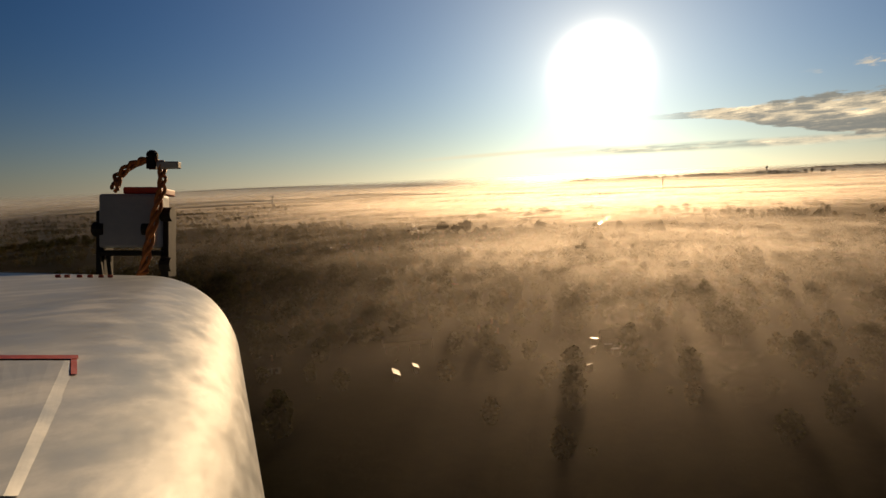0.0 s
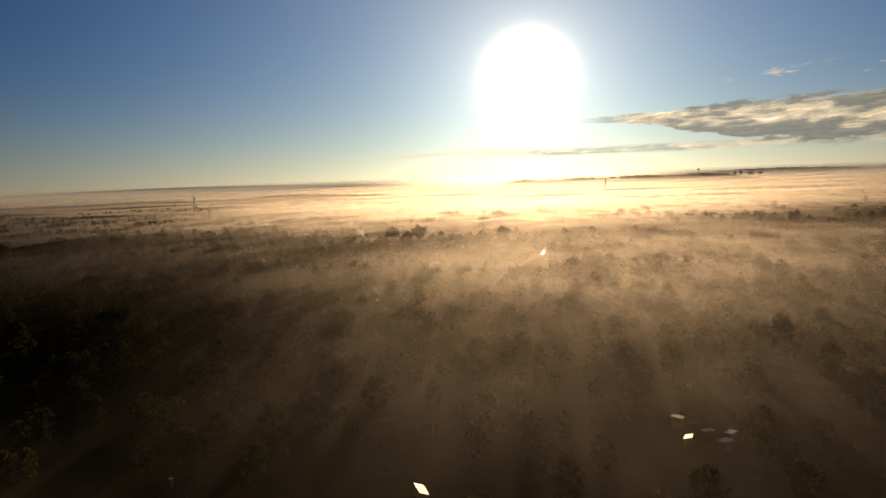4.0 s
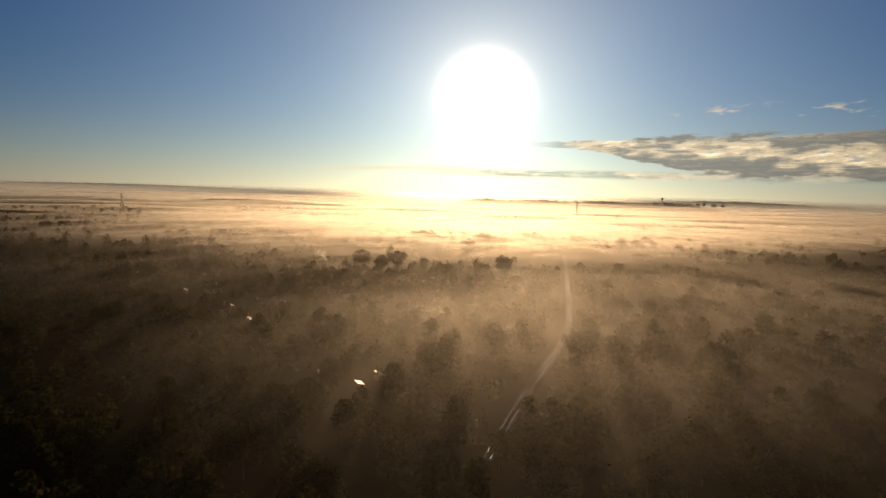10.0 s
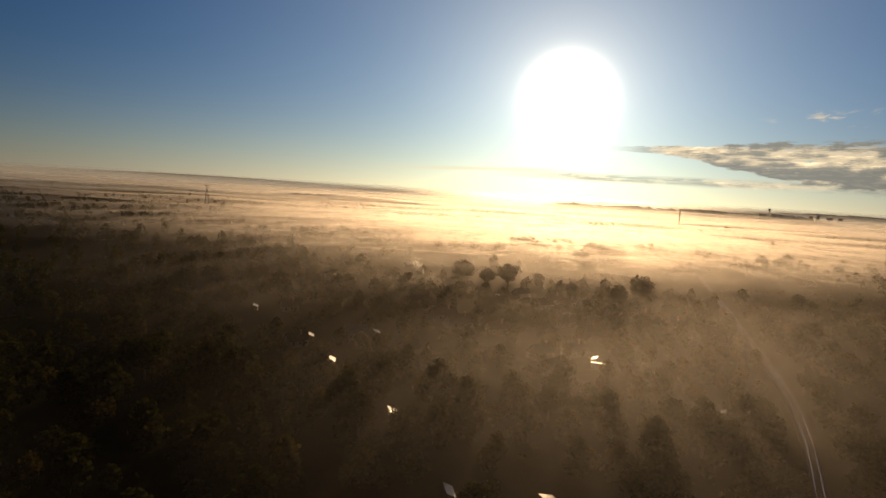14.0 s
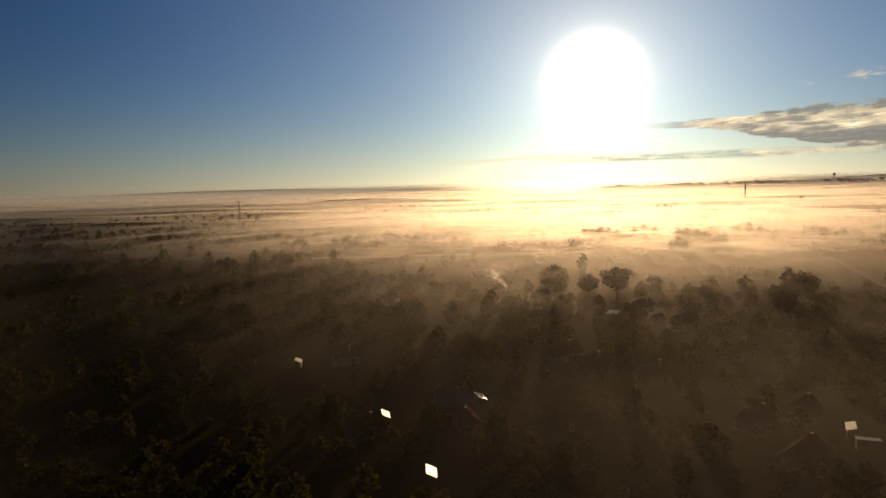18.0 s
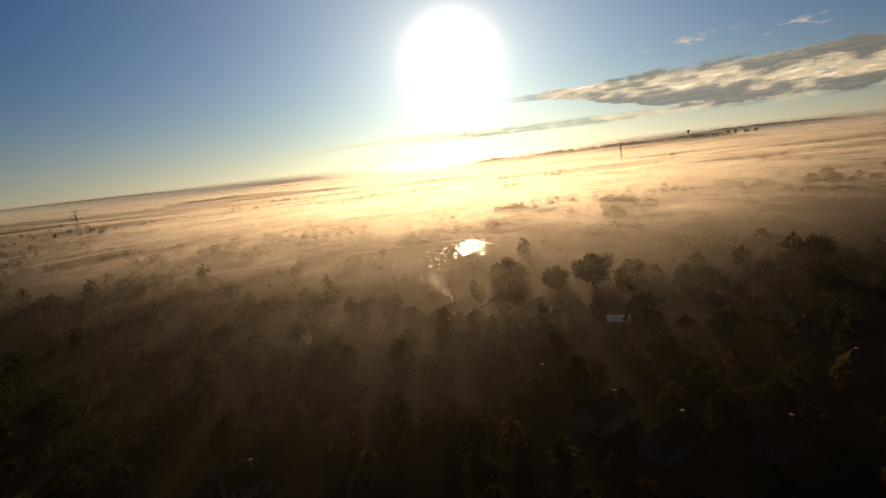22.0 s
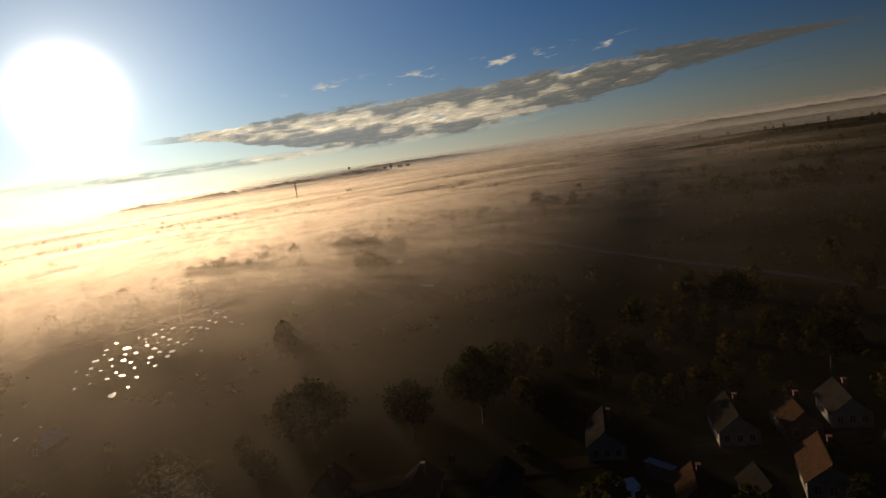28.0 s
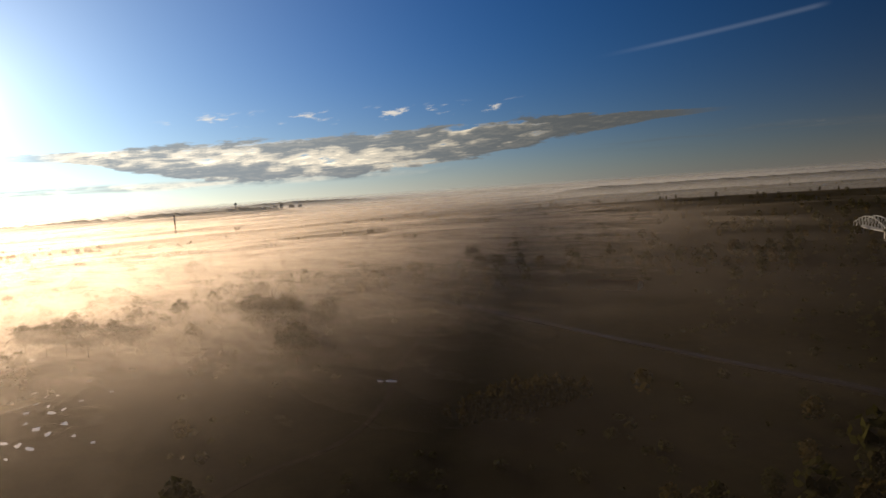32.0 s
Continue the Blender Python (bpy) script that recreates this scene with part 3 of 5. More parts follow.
# x, y, ridge azimuth, width, length, eaves height, roof kind, wall kind
HOUSES = [
    (-132, 624, 42, 6.2, 9.5, 2.9, 0, 0), (-114, 612, 42, 6.4, 9.5, 2.9, 0, 0), (-106, 606, 40, 5.6, 8.5, 2.8, 2, 1), (-97, 603, 44, 6.0, 8.5, 2.8, 0, 0),
    (-84, 593, 42, 6.0, 9.0, 2.8, 0, 1), (-71, 583, 40, 6.4, 9.0, 2.9, 2, 0), (-58, 572, 44, 6.0, 9.0, 2.8, 0, 1),
    (-135, 603, 44, 5.0, 6.5, 2.5, 2, 1), (-128.5, 597, 36, 4.8, 6.0, 2.4, 0, 2), (-118.5, 594, 50, 6.4, 9.0, 2.9, 2, 0), (-105, 581, 42, 6.0, 8.6, 2.8, 0, 1),
    (-177, 643, 44, 6.0, 8.5, 2.8, 0, 0), (-165, 632, 42, 5.8, 8.5, 2.8, 0, 1), (-154, 624, 44, 5.4, 7.0, 2.6, 0, 2), (-195, 641, 46, 5.0, 6.5, 2.5, 0, 1),
    (-162, 544, 48, 6.4, 11.5, 3.0, 0, 0), (-153, 532, 48, 6.6, 12.0, 3.0, 0, 0), (-136, 528, 60, 6.0, 9.0, 2.8, 2, 1), (-108, 555, 40, 6.0, 9.0, 2.8, 2, 1),
    (-175, 598, 50, 5.4, 9.0, 2.7, 0, 1), (-190, 603, 128, 5.0, 7.0, 2.5, 0, 2), (-181, 574, 55, 5.0, 7.5, 2.5, 0, 2), (-173, 565, 48, 5.4, 7.5, 2.6, 2, 1),
    (-187, 496, 62, 6.0, 8.0, 2.8, 3, 0), (-181, 486, 152, 5.0, 8.0, 2.6, 2, 1), (-196, 487, 45, 5.0, 7.0, 2.5, 0, 1), (-203, 477, 40, 5.0, 7.5, 2.6, 0, 0), (-241, 520, 40, 5.6, 8.0, 2.7, 0, 1), (-230, 530, 50, 5.4, 7.5, 2.7, 0, 0), (-163, 484, 40, 5.0, 7.0, 2.5, 0, 2), (-154, 489, 50, 4.6, 6.0, 2.4, 2, 2),
    (-117, 496, 45, 6.0, 8.5, 2.8, 0, 1), (-105, 505, 40, 5.6, 8.5, 2.8, 0, 0), (-112, 480, 35, 6.0, 10.0, 2.8, 0, 1),
    (-113, 385, 100, 6.2, 8.0, 2.8, 1, 1), (-117, 374, 100, 5.4, 6.0, 2.5, 1, 2), (-132, 384, 55, 5.0, 7.5, 2.5, 0, 1), (-153, 421, 60, 5.4, 8.0, 2.7, 0, 0), (-183, 459, 50, 5.4, 8.0, 2.7, 0, 1), (-97, 490, 95, 5.6, 9.0, 2.7, 1, 1), (-247, 627, 50, 5.6, 8.0, 2.7, 0, 0), (-221, 715, 40, 4.6, 6.0, 2.4, 1, 2),
    (-72, 448, 95, 5.4, 8.5, 2.6, 1, 1), (-82, 341, 80, 5.0, 7.5, 2.5, 0, 1),
    (-52, 227, 60, 5.0, 7.0, 2.5, 0, 2), (-44, 235, 60, 5.0, 7.0, 2.5, 0, 1), (-2, 219, 75, 5.2, 8.0, 2.6, 1, 1), (6, 210, 80, 5.0, 7.0, 2.6, 1, 2), (-108, 178, 60, 5.4, 8.0, 2.7, 0, 0), (-62, 176, 60, 5.2, 7.5, 2.6, 0, 1), (2, 226, 78, 4.6, 6.0, 2.4, 0, 2),
]
# low sheds: x, y, the way the roof falls, its pitch, width, length
SHEDS = [
    (-3.1, 221.7, 31, 4, 2.6, 3.0), (1.7, 214.0, -17, 4, 2.2, 2.8), (4.0, 208.9, -35, 4, 2.6, 3.0), (6.4, 213.2, -45, 5, 2.0, 2.6), (-62.8, 176.9, 65, 25, 3.0, 6.0), (-58.5, 183.8, 64, 23, 2.4, 4.4),
    (-55.0, 224.7, 69, 18, 2.0, 2.6), (-3.3, 210.6, -67, 18, 2.0, 2.6), (-4.3, 191.6, -62, 18, 2.0, 2.6), (-116.2, 375.3, 61, 15, 2.8, 4.0), (-112.2, 364.4, 54, 14, 2.8, 4.2), (-110.9, 385.0, 58, 13, 4.4, 7.5),
    (-97.1, 489.6, 5, 2, 2.2, 5.0), (-65.7, 451.4, -77, 19, 2.2, 3.0), (-130.6, 384.5, 70, 24, 2.2, 4.8), (-151.5, 420.6, 65, 22, 3.0, 5.0), (-182.3, 458.5, 74, 26, 2.6, 4.4), (-97.8, 496.6, -75, 17, 2.4, 5.2),
    (-133.2, 611.0, 82, 5, 2.2, 5.4), (-180.6, 501.6, 63, 17, 3.0, 5.2), (-243.2, 523.8, 72, 26, 2.6, 3.6), (-200.7, 485.1, 67, 26, 2.4, 4.4),
]
HOUSES = [h for h in HOUSES if all(math.hypot(h[0] - x, h[1] - y) > 6 for x, y, *_ in SHEDS)]
OPEN += [(x, y, 8) for x, y, *_ in SHEDS] + [(x, y + d, 5) for x, y, *_ in SHEDS for d in (11, 20)]
LIMEWASH = plain("limewashed_plaster", (0.19, 0.183, 0.167), (0.33, 0.316, 0.29), 0.8, 0.9, bump=0.3)
BOARDS = plain("weathered_board_wall", (0.06, 0.048, 0.036), (0.14, 0.11, 0.085), 2.0, 0.85, bump=0.5)
BRICK = plain("red_brick_wall", (0.16, 0.07, 0.05), (0.28, 0.13, 0.09), 2.5, 0.85, bump=0.4)
SLATE = plain("grey_corrugated_sheet", (0.013, 0.012, 0.011), (0.034, 0.031, 0.028), 0.7, 0.9, bump=0.2, fine=12, vary=0.3, spec=0.0)
TIN = plain("galvanised_tin", (0.22, 0.215, 0.2), (0.4, 0.39, 0.37), 1.1, 0.45, 0.35, bump=0.15, vary=0.2)
OLD_TIN = plain("weathered_tin", (0.06, 0.055, 0.05), (0.2, 0.19, 0.18), 1.6, 0.47, 0.85, bump=0.25, fine=6, vary=0.3)
RUST = plain("rusted_tin", (0.025, 0.015, 0.009), (0.065, 0.037, 0.022), 1.3, 0.85, 0.0, bump=0.3, vary=0.3, spec=0.0)
BLUE = plain("blue_painted_tin", (0.06, 0.08, 0.1), (0.11, 0.14, 0.17), 0.9, 0.35, 0.3, bump=0.1)
FRAME = plain("white_window_paint", (0.28, 0.28, 0.26), (0.42, 0.41, 0.39), 5, 0.6, bump=0.1)
PANE = plain("dark_window_pane", (0.015, 0.018, 0.02), (0.03, 0.035, 0.04), 3, 0.08, bump=0.0, spec=0.8)
STEEL = plain("worn_rail_steel", (0.4, 0.385, 0.36), (0.6, 0.58, 0.55), 6, 0.22, 1.0, bump=0.05)
BALLAST = plain("stone_ballast", (0.015, 0.013, 0.012), (0.035, 0.031, 0.027), 0.9, 0.95, bump=0.8, world=True, spec=0.0)
SLEEPER = plain("tarred_timber", (0.02, 0.016, 0.012), (0.06, 0.05, 0.04), 3, 0.9, bump=0.4)
DIRT = plain("trodden_dirt_road", (0.014, 0.012, 0.009), (0.04, 0.032, 0.023), 0.25, 0.95, bump=0.5, world=True, spec=0.0)
# pale tone stands in for sunlight on the far field's bank edge
LIT_BANK_GRASS = plain("sunlit_bank_grass", (0.1, 0.08, 0.045), (0.22, 0.18, 0.1), 0.3, 0.95, bump=0.5, world=True, spec=0.0)
CONCRETE = plain("aged_concrete", (0.22, 0.21, 0.2), (0.36, 0.35, 0.33), 0.6, 0.85, bump=0.3)
GALV = plain("painted_bridge_steel", (0.2, 0.22, 0.22), (0.36, 0.38, 0.38), 0.8, 0.5, 0.3, bump=0.1)
ROOFS = (SLATE, TIN, RUST, BLUE)
WALLS = (LIMEWASH, BRICK, BOARDS)
ROOF_WORDS = ("grey corrugated", "shiny tin", "rusty tin", "blue tin")
WALL_WORDS = ("limewashed", "brick", "board-walled")


def house(x, y, az, w, l, h, rk, wk, chimney=True):
    """A small village house: walls with gables, two corrugated roof slopes, chimney, windows and a door."""
    e = new("village_house" if wk != 2 else "garden_shed")
    e.matrix_basis = Matrix.LocRotScale((x, y, hill(x, y) - 0.1), Euler((0, 0, -radians(az))), None)
    rise = w * 0.42
    bm = bmesh.new()
    vs = []
    for yy in (-l / 2, l / 2):
        vs.append([bm.verts.new(p) for p in ((-w / 2, yy, 0), (w / 2, yy, 0), (w / 2, yy, h), (0, yy, h + rise), (-w / 2, yy, h))])
    bm.faces.new(vs[0])
    bm.faces.new(vs[1][::-1])
    for k in range(5):
        bm.faces.new((vs[0][k], vs[1][k], vs[1][(k + 1) % 5], vs[0][(k + 1) % 5]))
    bmesh.ops.recalc_face_normals(bm, faces=bm.faces)
    part("wall", bm, WALLS[wk], e)
    over, out_y = 0.35, 0.4
    drop = over * rise / (w / 2)
    for side in (-1, 1):
        verts, faces = [], []
        waves = max(16, int(l / 0.3))
        rows = 3
        for r in range(rows + 1):
            f = r / rows
            px, pz = side * (w / 2 + over) * (1 - f), h - drop + (rise + drop) * f + 0.1
            for k in range(waves + 1):
                yy = -l / 2 - out_y + (l + 2 * out_y) * k / waves
                verts.append((px, yy, pz + (0.035 if k % 2 else 0)))
        top = len(verts)
        verts += [(a, b, c - 0.09) for a, b, c in verts]
        cols = waves + 1
        for r in range(rows):
            for k in range(waves):
                a = r * cols + k
                f = (a, a + 1, a + 1 + cols, a + cols)
                faces += [f, tuple(v + top for v in f[::-1])]
        for k in range(waves):
            faces.append((k, k + top, k + 1 + top, k + 1))
        for r in range(rows):
            for c in (0, waves):
                a = r * cols + c
                faces.append((a, a + cols, a + cols + top, a + top))
        put("roof_slope", mesh_from("roof_slope", verts, faces, ROOFS[rk]), e, None, ROOF_WORDS[rk] + " roof slope")
    bm = bmesh.new()
    rod(bm, (0, -l / 2 - out_y, h + rise + 0.16), (0, l / 2 + out_y, h + rise + 0.16), 0.1, 0.1, 6)
    part("ridge_cap", bm, ROOFS[rk], e)
    if wk != 2:
        bm = bmesh.new()
        cx, cy = w * 0.14, l * 0.18
        box(bm, cx - 0.3, cx + 0.3, cy - 0.3, cy + 0.3, h + rise * 0.4, h + rise + 0.9)
        box(bm, cx - 0.38, cx + 0.38, cy - 0.38, cy + 0.38, h + rise + 0.9, h + rise + 1.05)
        part("chimney", bm, BRICK, e, "squat brick chimney")
    spots = []
    for yy, turn in ((-l / 2, 0), (l / 2, 180)):
        for xx in ((-w * 0.3, 0, w * 0.3) if w > 5.9 else (-w * 0.22, w * 0.22)):
            spots.append((xx, yy, turn))
    for xx, turn in ((-w / 2, -90), (w / 2, 90)):
        for yy in (-l * 0.3, l * 0.05, l * 0.32):
            spots.append((xx, yy, turn))
    if wk == 2:
        spots = spots[:1]
    for xx, yy, turn in spots:
        m = pose(xx, yy, h * 0.55, 0, 0, turn)
        win = put("window", WINDOW[0], e, m)
        put("pane", WINDOW[1], win)
    bm = bmesh.new()
    box(bm, w / 2 - 0.02, w / 2 + 0.06, l * 0.16, l * 0.16 + 0.95, 0.1, 2.1)
    part("door", bm, BOARDS, e, "plank door")
    kind = "small house" if wk != 2 else "shed"
    tagged(e, f"{WALL_WORDS[wk]} {kind} with a {ROOF_WORDS[rk]} gable roof", "house" if wk != 2 else "shed", "village houses" if wk != 2 else "garden sheds")
    return e


def window_meshes():
    bm = bmesh.new()
    for x0, x1, z0, z1 in ((-0.5, 0.5, 0.62, 0.72), (-0.5, 0.5, -0.72, -0.62), (-0.5, -0.41, -0.62, 0.62), (0.41, 0.5, -0.62, 0.62), (-0.04, 0.04, -0.62, 0.62)):
        box(bm, x0, x1, -0.05, 0.05, z0, z1)
    a = bpy.data.meshes.new("window")
    bm.to_mesh(a)
    bm.free()
    a.materials.append(FRAME)
    bm = bmesh.new()
    box(bm, -0.42, 0.42, -0.02, 0.02, -0.63, 0.63)
    b = bpy.data.meshes.new("pane")
    bm.to_mesh(b)
    bm.free()
    b.materials.append(PANE)
    return a, b


WINDOW = window_meshes()
for row in HOUSES:
    house(*row)


def lean_to(x, y, az, pitch, w, l, tin=OLD_TIN, words="weathered"):
    """A low shed: board walls under one slope of ribbed tin, with a plank door."""
    e = new("lean_to_shed")
    e.matrix_basis = Matrix.LocRotScale((x, y, hill(x, y) - 0.1), Euler((0, 0, -radians(az))), None)
    k = math.tan(radians(pitch))
    plane = lambda yy: 2.5 - yy * k  # noqa: E731
    bm = bmesh.new()
    low = [bm.verts.new(p) for p in ((-l / 2, -w / 2, 0), (l / 2, -w / 2, 0), (l / 2, w / 2, 0), (-l / 2, w / 2, 0))]
    high = [bm.verts.new((v.co.x, v.co.y, plane(v.co.y) - 0.06)) for v in low]
    bm.faces.new(high)
    for i in range(4):
        bm.faces.new((low[i], low[(i + 1) % 4], high[(i + 1) % 4], high[i]))
    part("wall", bm, BOARDS, e)
    n_ = max(8, int(l / 0.25))
    verts = []
    for dz in (0.0, -0.05):
        for yy in (-w / 2 - 0.25, w / 2 + 0.25):
            for i in range(n_ + 1):
                verts.append((-l / 2 - 0.2 + (l + 0.4) * i / n_, yy, plane(yy) + dz + (0.02 if i % 2 else 0)))
    c = n_ + 1
    faces = []
    for i in range(n_):
        faces += [(i, i + 1, c + i + 1, c + i), (2 * c + i, 3 * c + i, 3 * c + i + 1, 2 * c + i + 1), (i, 2 * c + i, 2 * c + i + 1, i + 1), (c + i, c + i + 1, 3 * c + i + 1, 3 * c + i)]
    put("roof", mesh_from("roof", verts, faces, tin), e, None, f"{words} ribbed tin roof")
    bm = bmesh.new()
    box(bm, -0.45, 0.45, w / 2 - 0.02, w / 2 + 0.05, 0.1, min(1.85, plane(w / 2) - 0.15))
    part("door", bm, BOARDS, e, "plank door")
    tagged(e, f"low board shed with a {words} tin lean-to roof", "shed", "lean-to sheds")


for x, y, az, pitch, w, l in SHEDS:
    lean_to(x, y, az, pitch, w * 0.62, l * 0.85)
lean_to(-143.5, 609.5, 200, 4, 5.6, 7.0, TIN, "pale galvanised")


def barn():
    """A long corrugated roof on posts beside the first houses."""
    e = new("open_barn")
    e.matrix_basis = pose(-70, 211, 0, 0, 0, 28)
    verts, faces = [], []
    n = 64
    for k in range(n + 1):
        x = -9 + 18 * k / n
        for y, z in ((-4.5, 4.2), (0, 5.0), (4.5, 4.2)):
            verts.append((x, y, z + (0.05 if k % 2 else 0)))
    t = len(verts)
    verts += [(a, b, c - 0.1) for a, b, c in verts]
    for k in range(n):
        for j in (0, 1):
            a = k * 3 + j
            faces += [(a, a + 3, a + 4, a + 1), (a + t, a + 1 + t, a + 4 + t, a + 3 + t)]
        faces += [(k * 3, k * 3 + t, k * 3 + 3 + t, k * 3 + 3), (k * 3 + 2, k * 3 + 5, k * 3 + 5 + t, k * 3 + 2 + t)]
    put("roof", mesh_from("roof", verts, faces, SLATE), e, None, "ribbed sheet roof")
    for x in (-8.5, -4.2, 0, 4.2, 8.5):
        for y in (-4.2, 4.2):
            bm = bmesh.new()
            box(bm, x - 0.12, x + 0.12, y - 0.12, y + 0.12, -0.5, 4.2)
            part("post", bm, BOARDS, e)
    bm = bmesh.new()
    box(bm, -8.6, 8.6, 4.1, 4.2, 0, 4.1)
    part("back_wall", bm, BOARDS, e)
    tagged(e, "open-fronted barn with a broad ribbed sheet roof", "barn")


barn()


def strip(name, pts, width, z, material, label, cat, thick=0.0):
    """A ribbon that follows the land along a line."""
    P = [Vector((x, y, 0)) for x, y in pts]
    fine = []
    for k in range(len(P) - 1):
        a, b, c, d = P[max(k - 1, 0)], P[k], P[k + 1], P[min(k + 2, len(P) - 1)]
        for j in range(10):
            t = j / 10
            fine.append(0.5 * ((2 * b) + (c - a) * t + (2 * a - 5 * b + 4 * c - d) * t * t + (3 * b - a - 3 * c + d) * t ** 3))
    fine.append(P[-1])
    return fine


def ribbon(name, pts, offs, z, material, parent=None, label="", cat="", kind="", thick=0.12):
    fine = strip("", pts, 0, 0, None, "", "")
    verts, faces = [], []
    for k, p in enumerate(fine):
        d = (fine[min(k + 1, len(fine) - 1)] - fine[max(k - 1, 0)]).normalized()
        s = Vector((d.y, -d.x, 0))
        for o in offs:
            q = p + s * (o + (0.25 * noise.noise((p.x * 0.1, p.y * 0.1, o)) if thick < 0.13 and parent is None else 0))
            verts.append((q.x, q.y, hill(q.x, q.y) + z))
        for o in offs:
            q = p + s * o
            verts.append((q.x, q.y, hill(q.x, q.y) + z - thick))
    for k in range(len(fine) - 1):
        a, b = k * 4, k * 4 + 4
        faces += [(a, a + 1, b + 1, b), (a + 2, a, b, b + 2), (a + 1, a + 3, b + 3, b + 1)]
    ob = put(name, mesh_from(name, verts, faces, material), parent)
    if cat:
        tagged(ob, label, cat, kind=kind)
    return ob


ribbon("road", STREET, (-2.0, 2.0), 0.14, DIRT, None, "pale trodden dirt street through the village", "road", "structure", 0.3)
ribbon("road_lane", LANE, (-1.6, 1.6), 0.12, DIRT, None, "narrow dirt lane between garden plots", "road", "structure", 0.3)
ribbon("footpath", [(-150, 744), (-135, 748), (-119, 749), (-100, 760), (-60, 800), (0, 845), (60, 870)], (-0.9, 0.9), 0.1, DIRT, None, "pale footpath across the meadow", "path", "structure", 0.25)
ribbon("field_track", [(-420, 800), (-331, 813), (-290, 822), (-230, 836), (-165, 850)], (-4.0, 4.0), 0.1, LIT_BANK_GRASS, None, "track along the far field, painted pale like a sunlit bank", "path", "structure", 0.25)


def railway():
    e = new("railway_track")
    ribbon("ballast_bed", TRACK, (-2.0, 2.0), 0.42, BALLAST, e, thick=0.6)
    for o in (-0.76, 0.76):
        r = ribbon("rail", TRACK, (o - 0.07, o + 0.07), 0.68, STEEL, e, thick=0.16)
        r["label"] = "polished steel rail"
    bm = bmesh.new()
    box(bm, -1.3, 1.3, -0.13, 0.13, -0.14, 0.06)
    me = bpy.data.meshes.new("sleeper")
    bm.to_mesh(me)
    bm.free()
    me.materials.append(SLEEPER)
    fine = strip("", TRACK, 0, 0, None, "", "")
    acc, count = 0.0, 0
    for a, b in zip(fine, fine[1:]):
        d = b - a
        while acc < d.length and count < 290:
            p = a + d * (acc / d.length)
            put("sleeper", me, e, pose(p.x, p.y, hill(p.x, p.y) + 0.47, 0, 0, math.degrees(math.atan2(d.y, d.x)) - 90))
            acc += 1.1
            count += 1
        acc -= d.length
    tagged(e, "single railway line with two shining rails on ballast", "railway")


railway()


# ---- wet meadow: pools that mirror the sky ----
def water_material():
    m, n, l, out = shader("still_pool_water")
    b = n.new("ShaderNodeBsdfPrincipled")
    b.inputs["Base Color"].default_value = (0.012, 0.014, 0.012, 1)
    b.inputs["Roughness"].default_value, b.inputs["IOR"].default_value = 0.12, 1.33
    b.inputs["Specular IOR Level"].default_value = 0.9
    k = n.new("ShaderNodeBump")
    k.inputs["Strength"].default_value, k.inputs["Distance"].default_value = 0.2, 0.03
    l.new(noise_at(n, l, 1.2, 3), k.inputs["Height"])
    l.new(k.outputs[0], b.inputs["Normal"])
    l.new(b.outputs[0], out.inputs[0])
    return m


WATER = water_material()


def pools():
    rng = random.Random(3)
    spots = []
    while len(spots) < 80:
        u, v = rng.gauss(0, 1), rng.gauss(0, 1)
        x, y = -187 + 12 * u + 7 * v, 802 + 24 * u - 5 * v
        if all(math.hypot((x - a) * 2.0, y - b) > 6.2 for a, b, _ in spots):
            spots.append((x, y, 0.55 + 0.95 * rng.random() ** 2))
    spots += [(-229, 728, 0.8), (-233, 736, 0.6), (-224, 733, 0.6), (-166, 905, 3.0), (-160, 910, 2.0), (-86, 774, 1.4), (-88, 777, 1.0)]
    for x, y, r in spots:
        verts = [(0, 0, 0)]
        seg = 14
        st = rng.uniform(0.7, 1.2)
        ph = rng.random() * 9
        for k in range(seg):
            a = 2 * math.pi * k / seg
            rr = r * (0.75 + 0.5 * noise.noise((math.cos(a) * 1.3 + ph, math.sin(a) * 1.3, ph)))
            verts.append((math.cos(a) * rr * st, math.sin(a) * rr * 1.9, 0))
        faces = [(0, 1 + k, 1 + (k + 1) % seg) for k in range(seg)]
        me = mesh_from("pool", verts, faces, WATER)
        ob = put("pool", me, None, pose(x, y, 1.05 + rng.random() * 0.15, 0, 0, rng.uniform(-25, 25)))
        tagged(ob, "small pool of standing water mirroring the sun", "pool", "pools of the wet meadow", "structure")


pools()


# ---- the trees ----
for n_, (x, y, k, sc, lab) in enumerate(LANDMARK):
    tree(x, y, KINDS[k], sc, n_ * 1.7, lab, "landmark trees")


def wood(x, y):
    """How likely a tree is at a place."""
    f = noise.noise((x * 0.012, y * 0.012, 11)) + 0.5 * noise.noise((x * 0.04, y * 0.04, 5))
    if y < 440 and x > -330:
        return 0.85 + 0.5 * f
    if -270 < x < -50 and y < 665:
        return (0.5 + 0.4 * f) * min(1.0, max(0.12, (690 - y) / 100))
    if -240 < x < 120 and 655 < y < 860:
        return 0.02 + max(0, f - 0.25) * 0.5
    if y < 665:
        return (0.5 + 0.6 * f) * min(1.0, max(0.2, (700 - y) / 120))
    return 0.25 + 0.8 * f


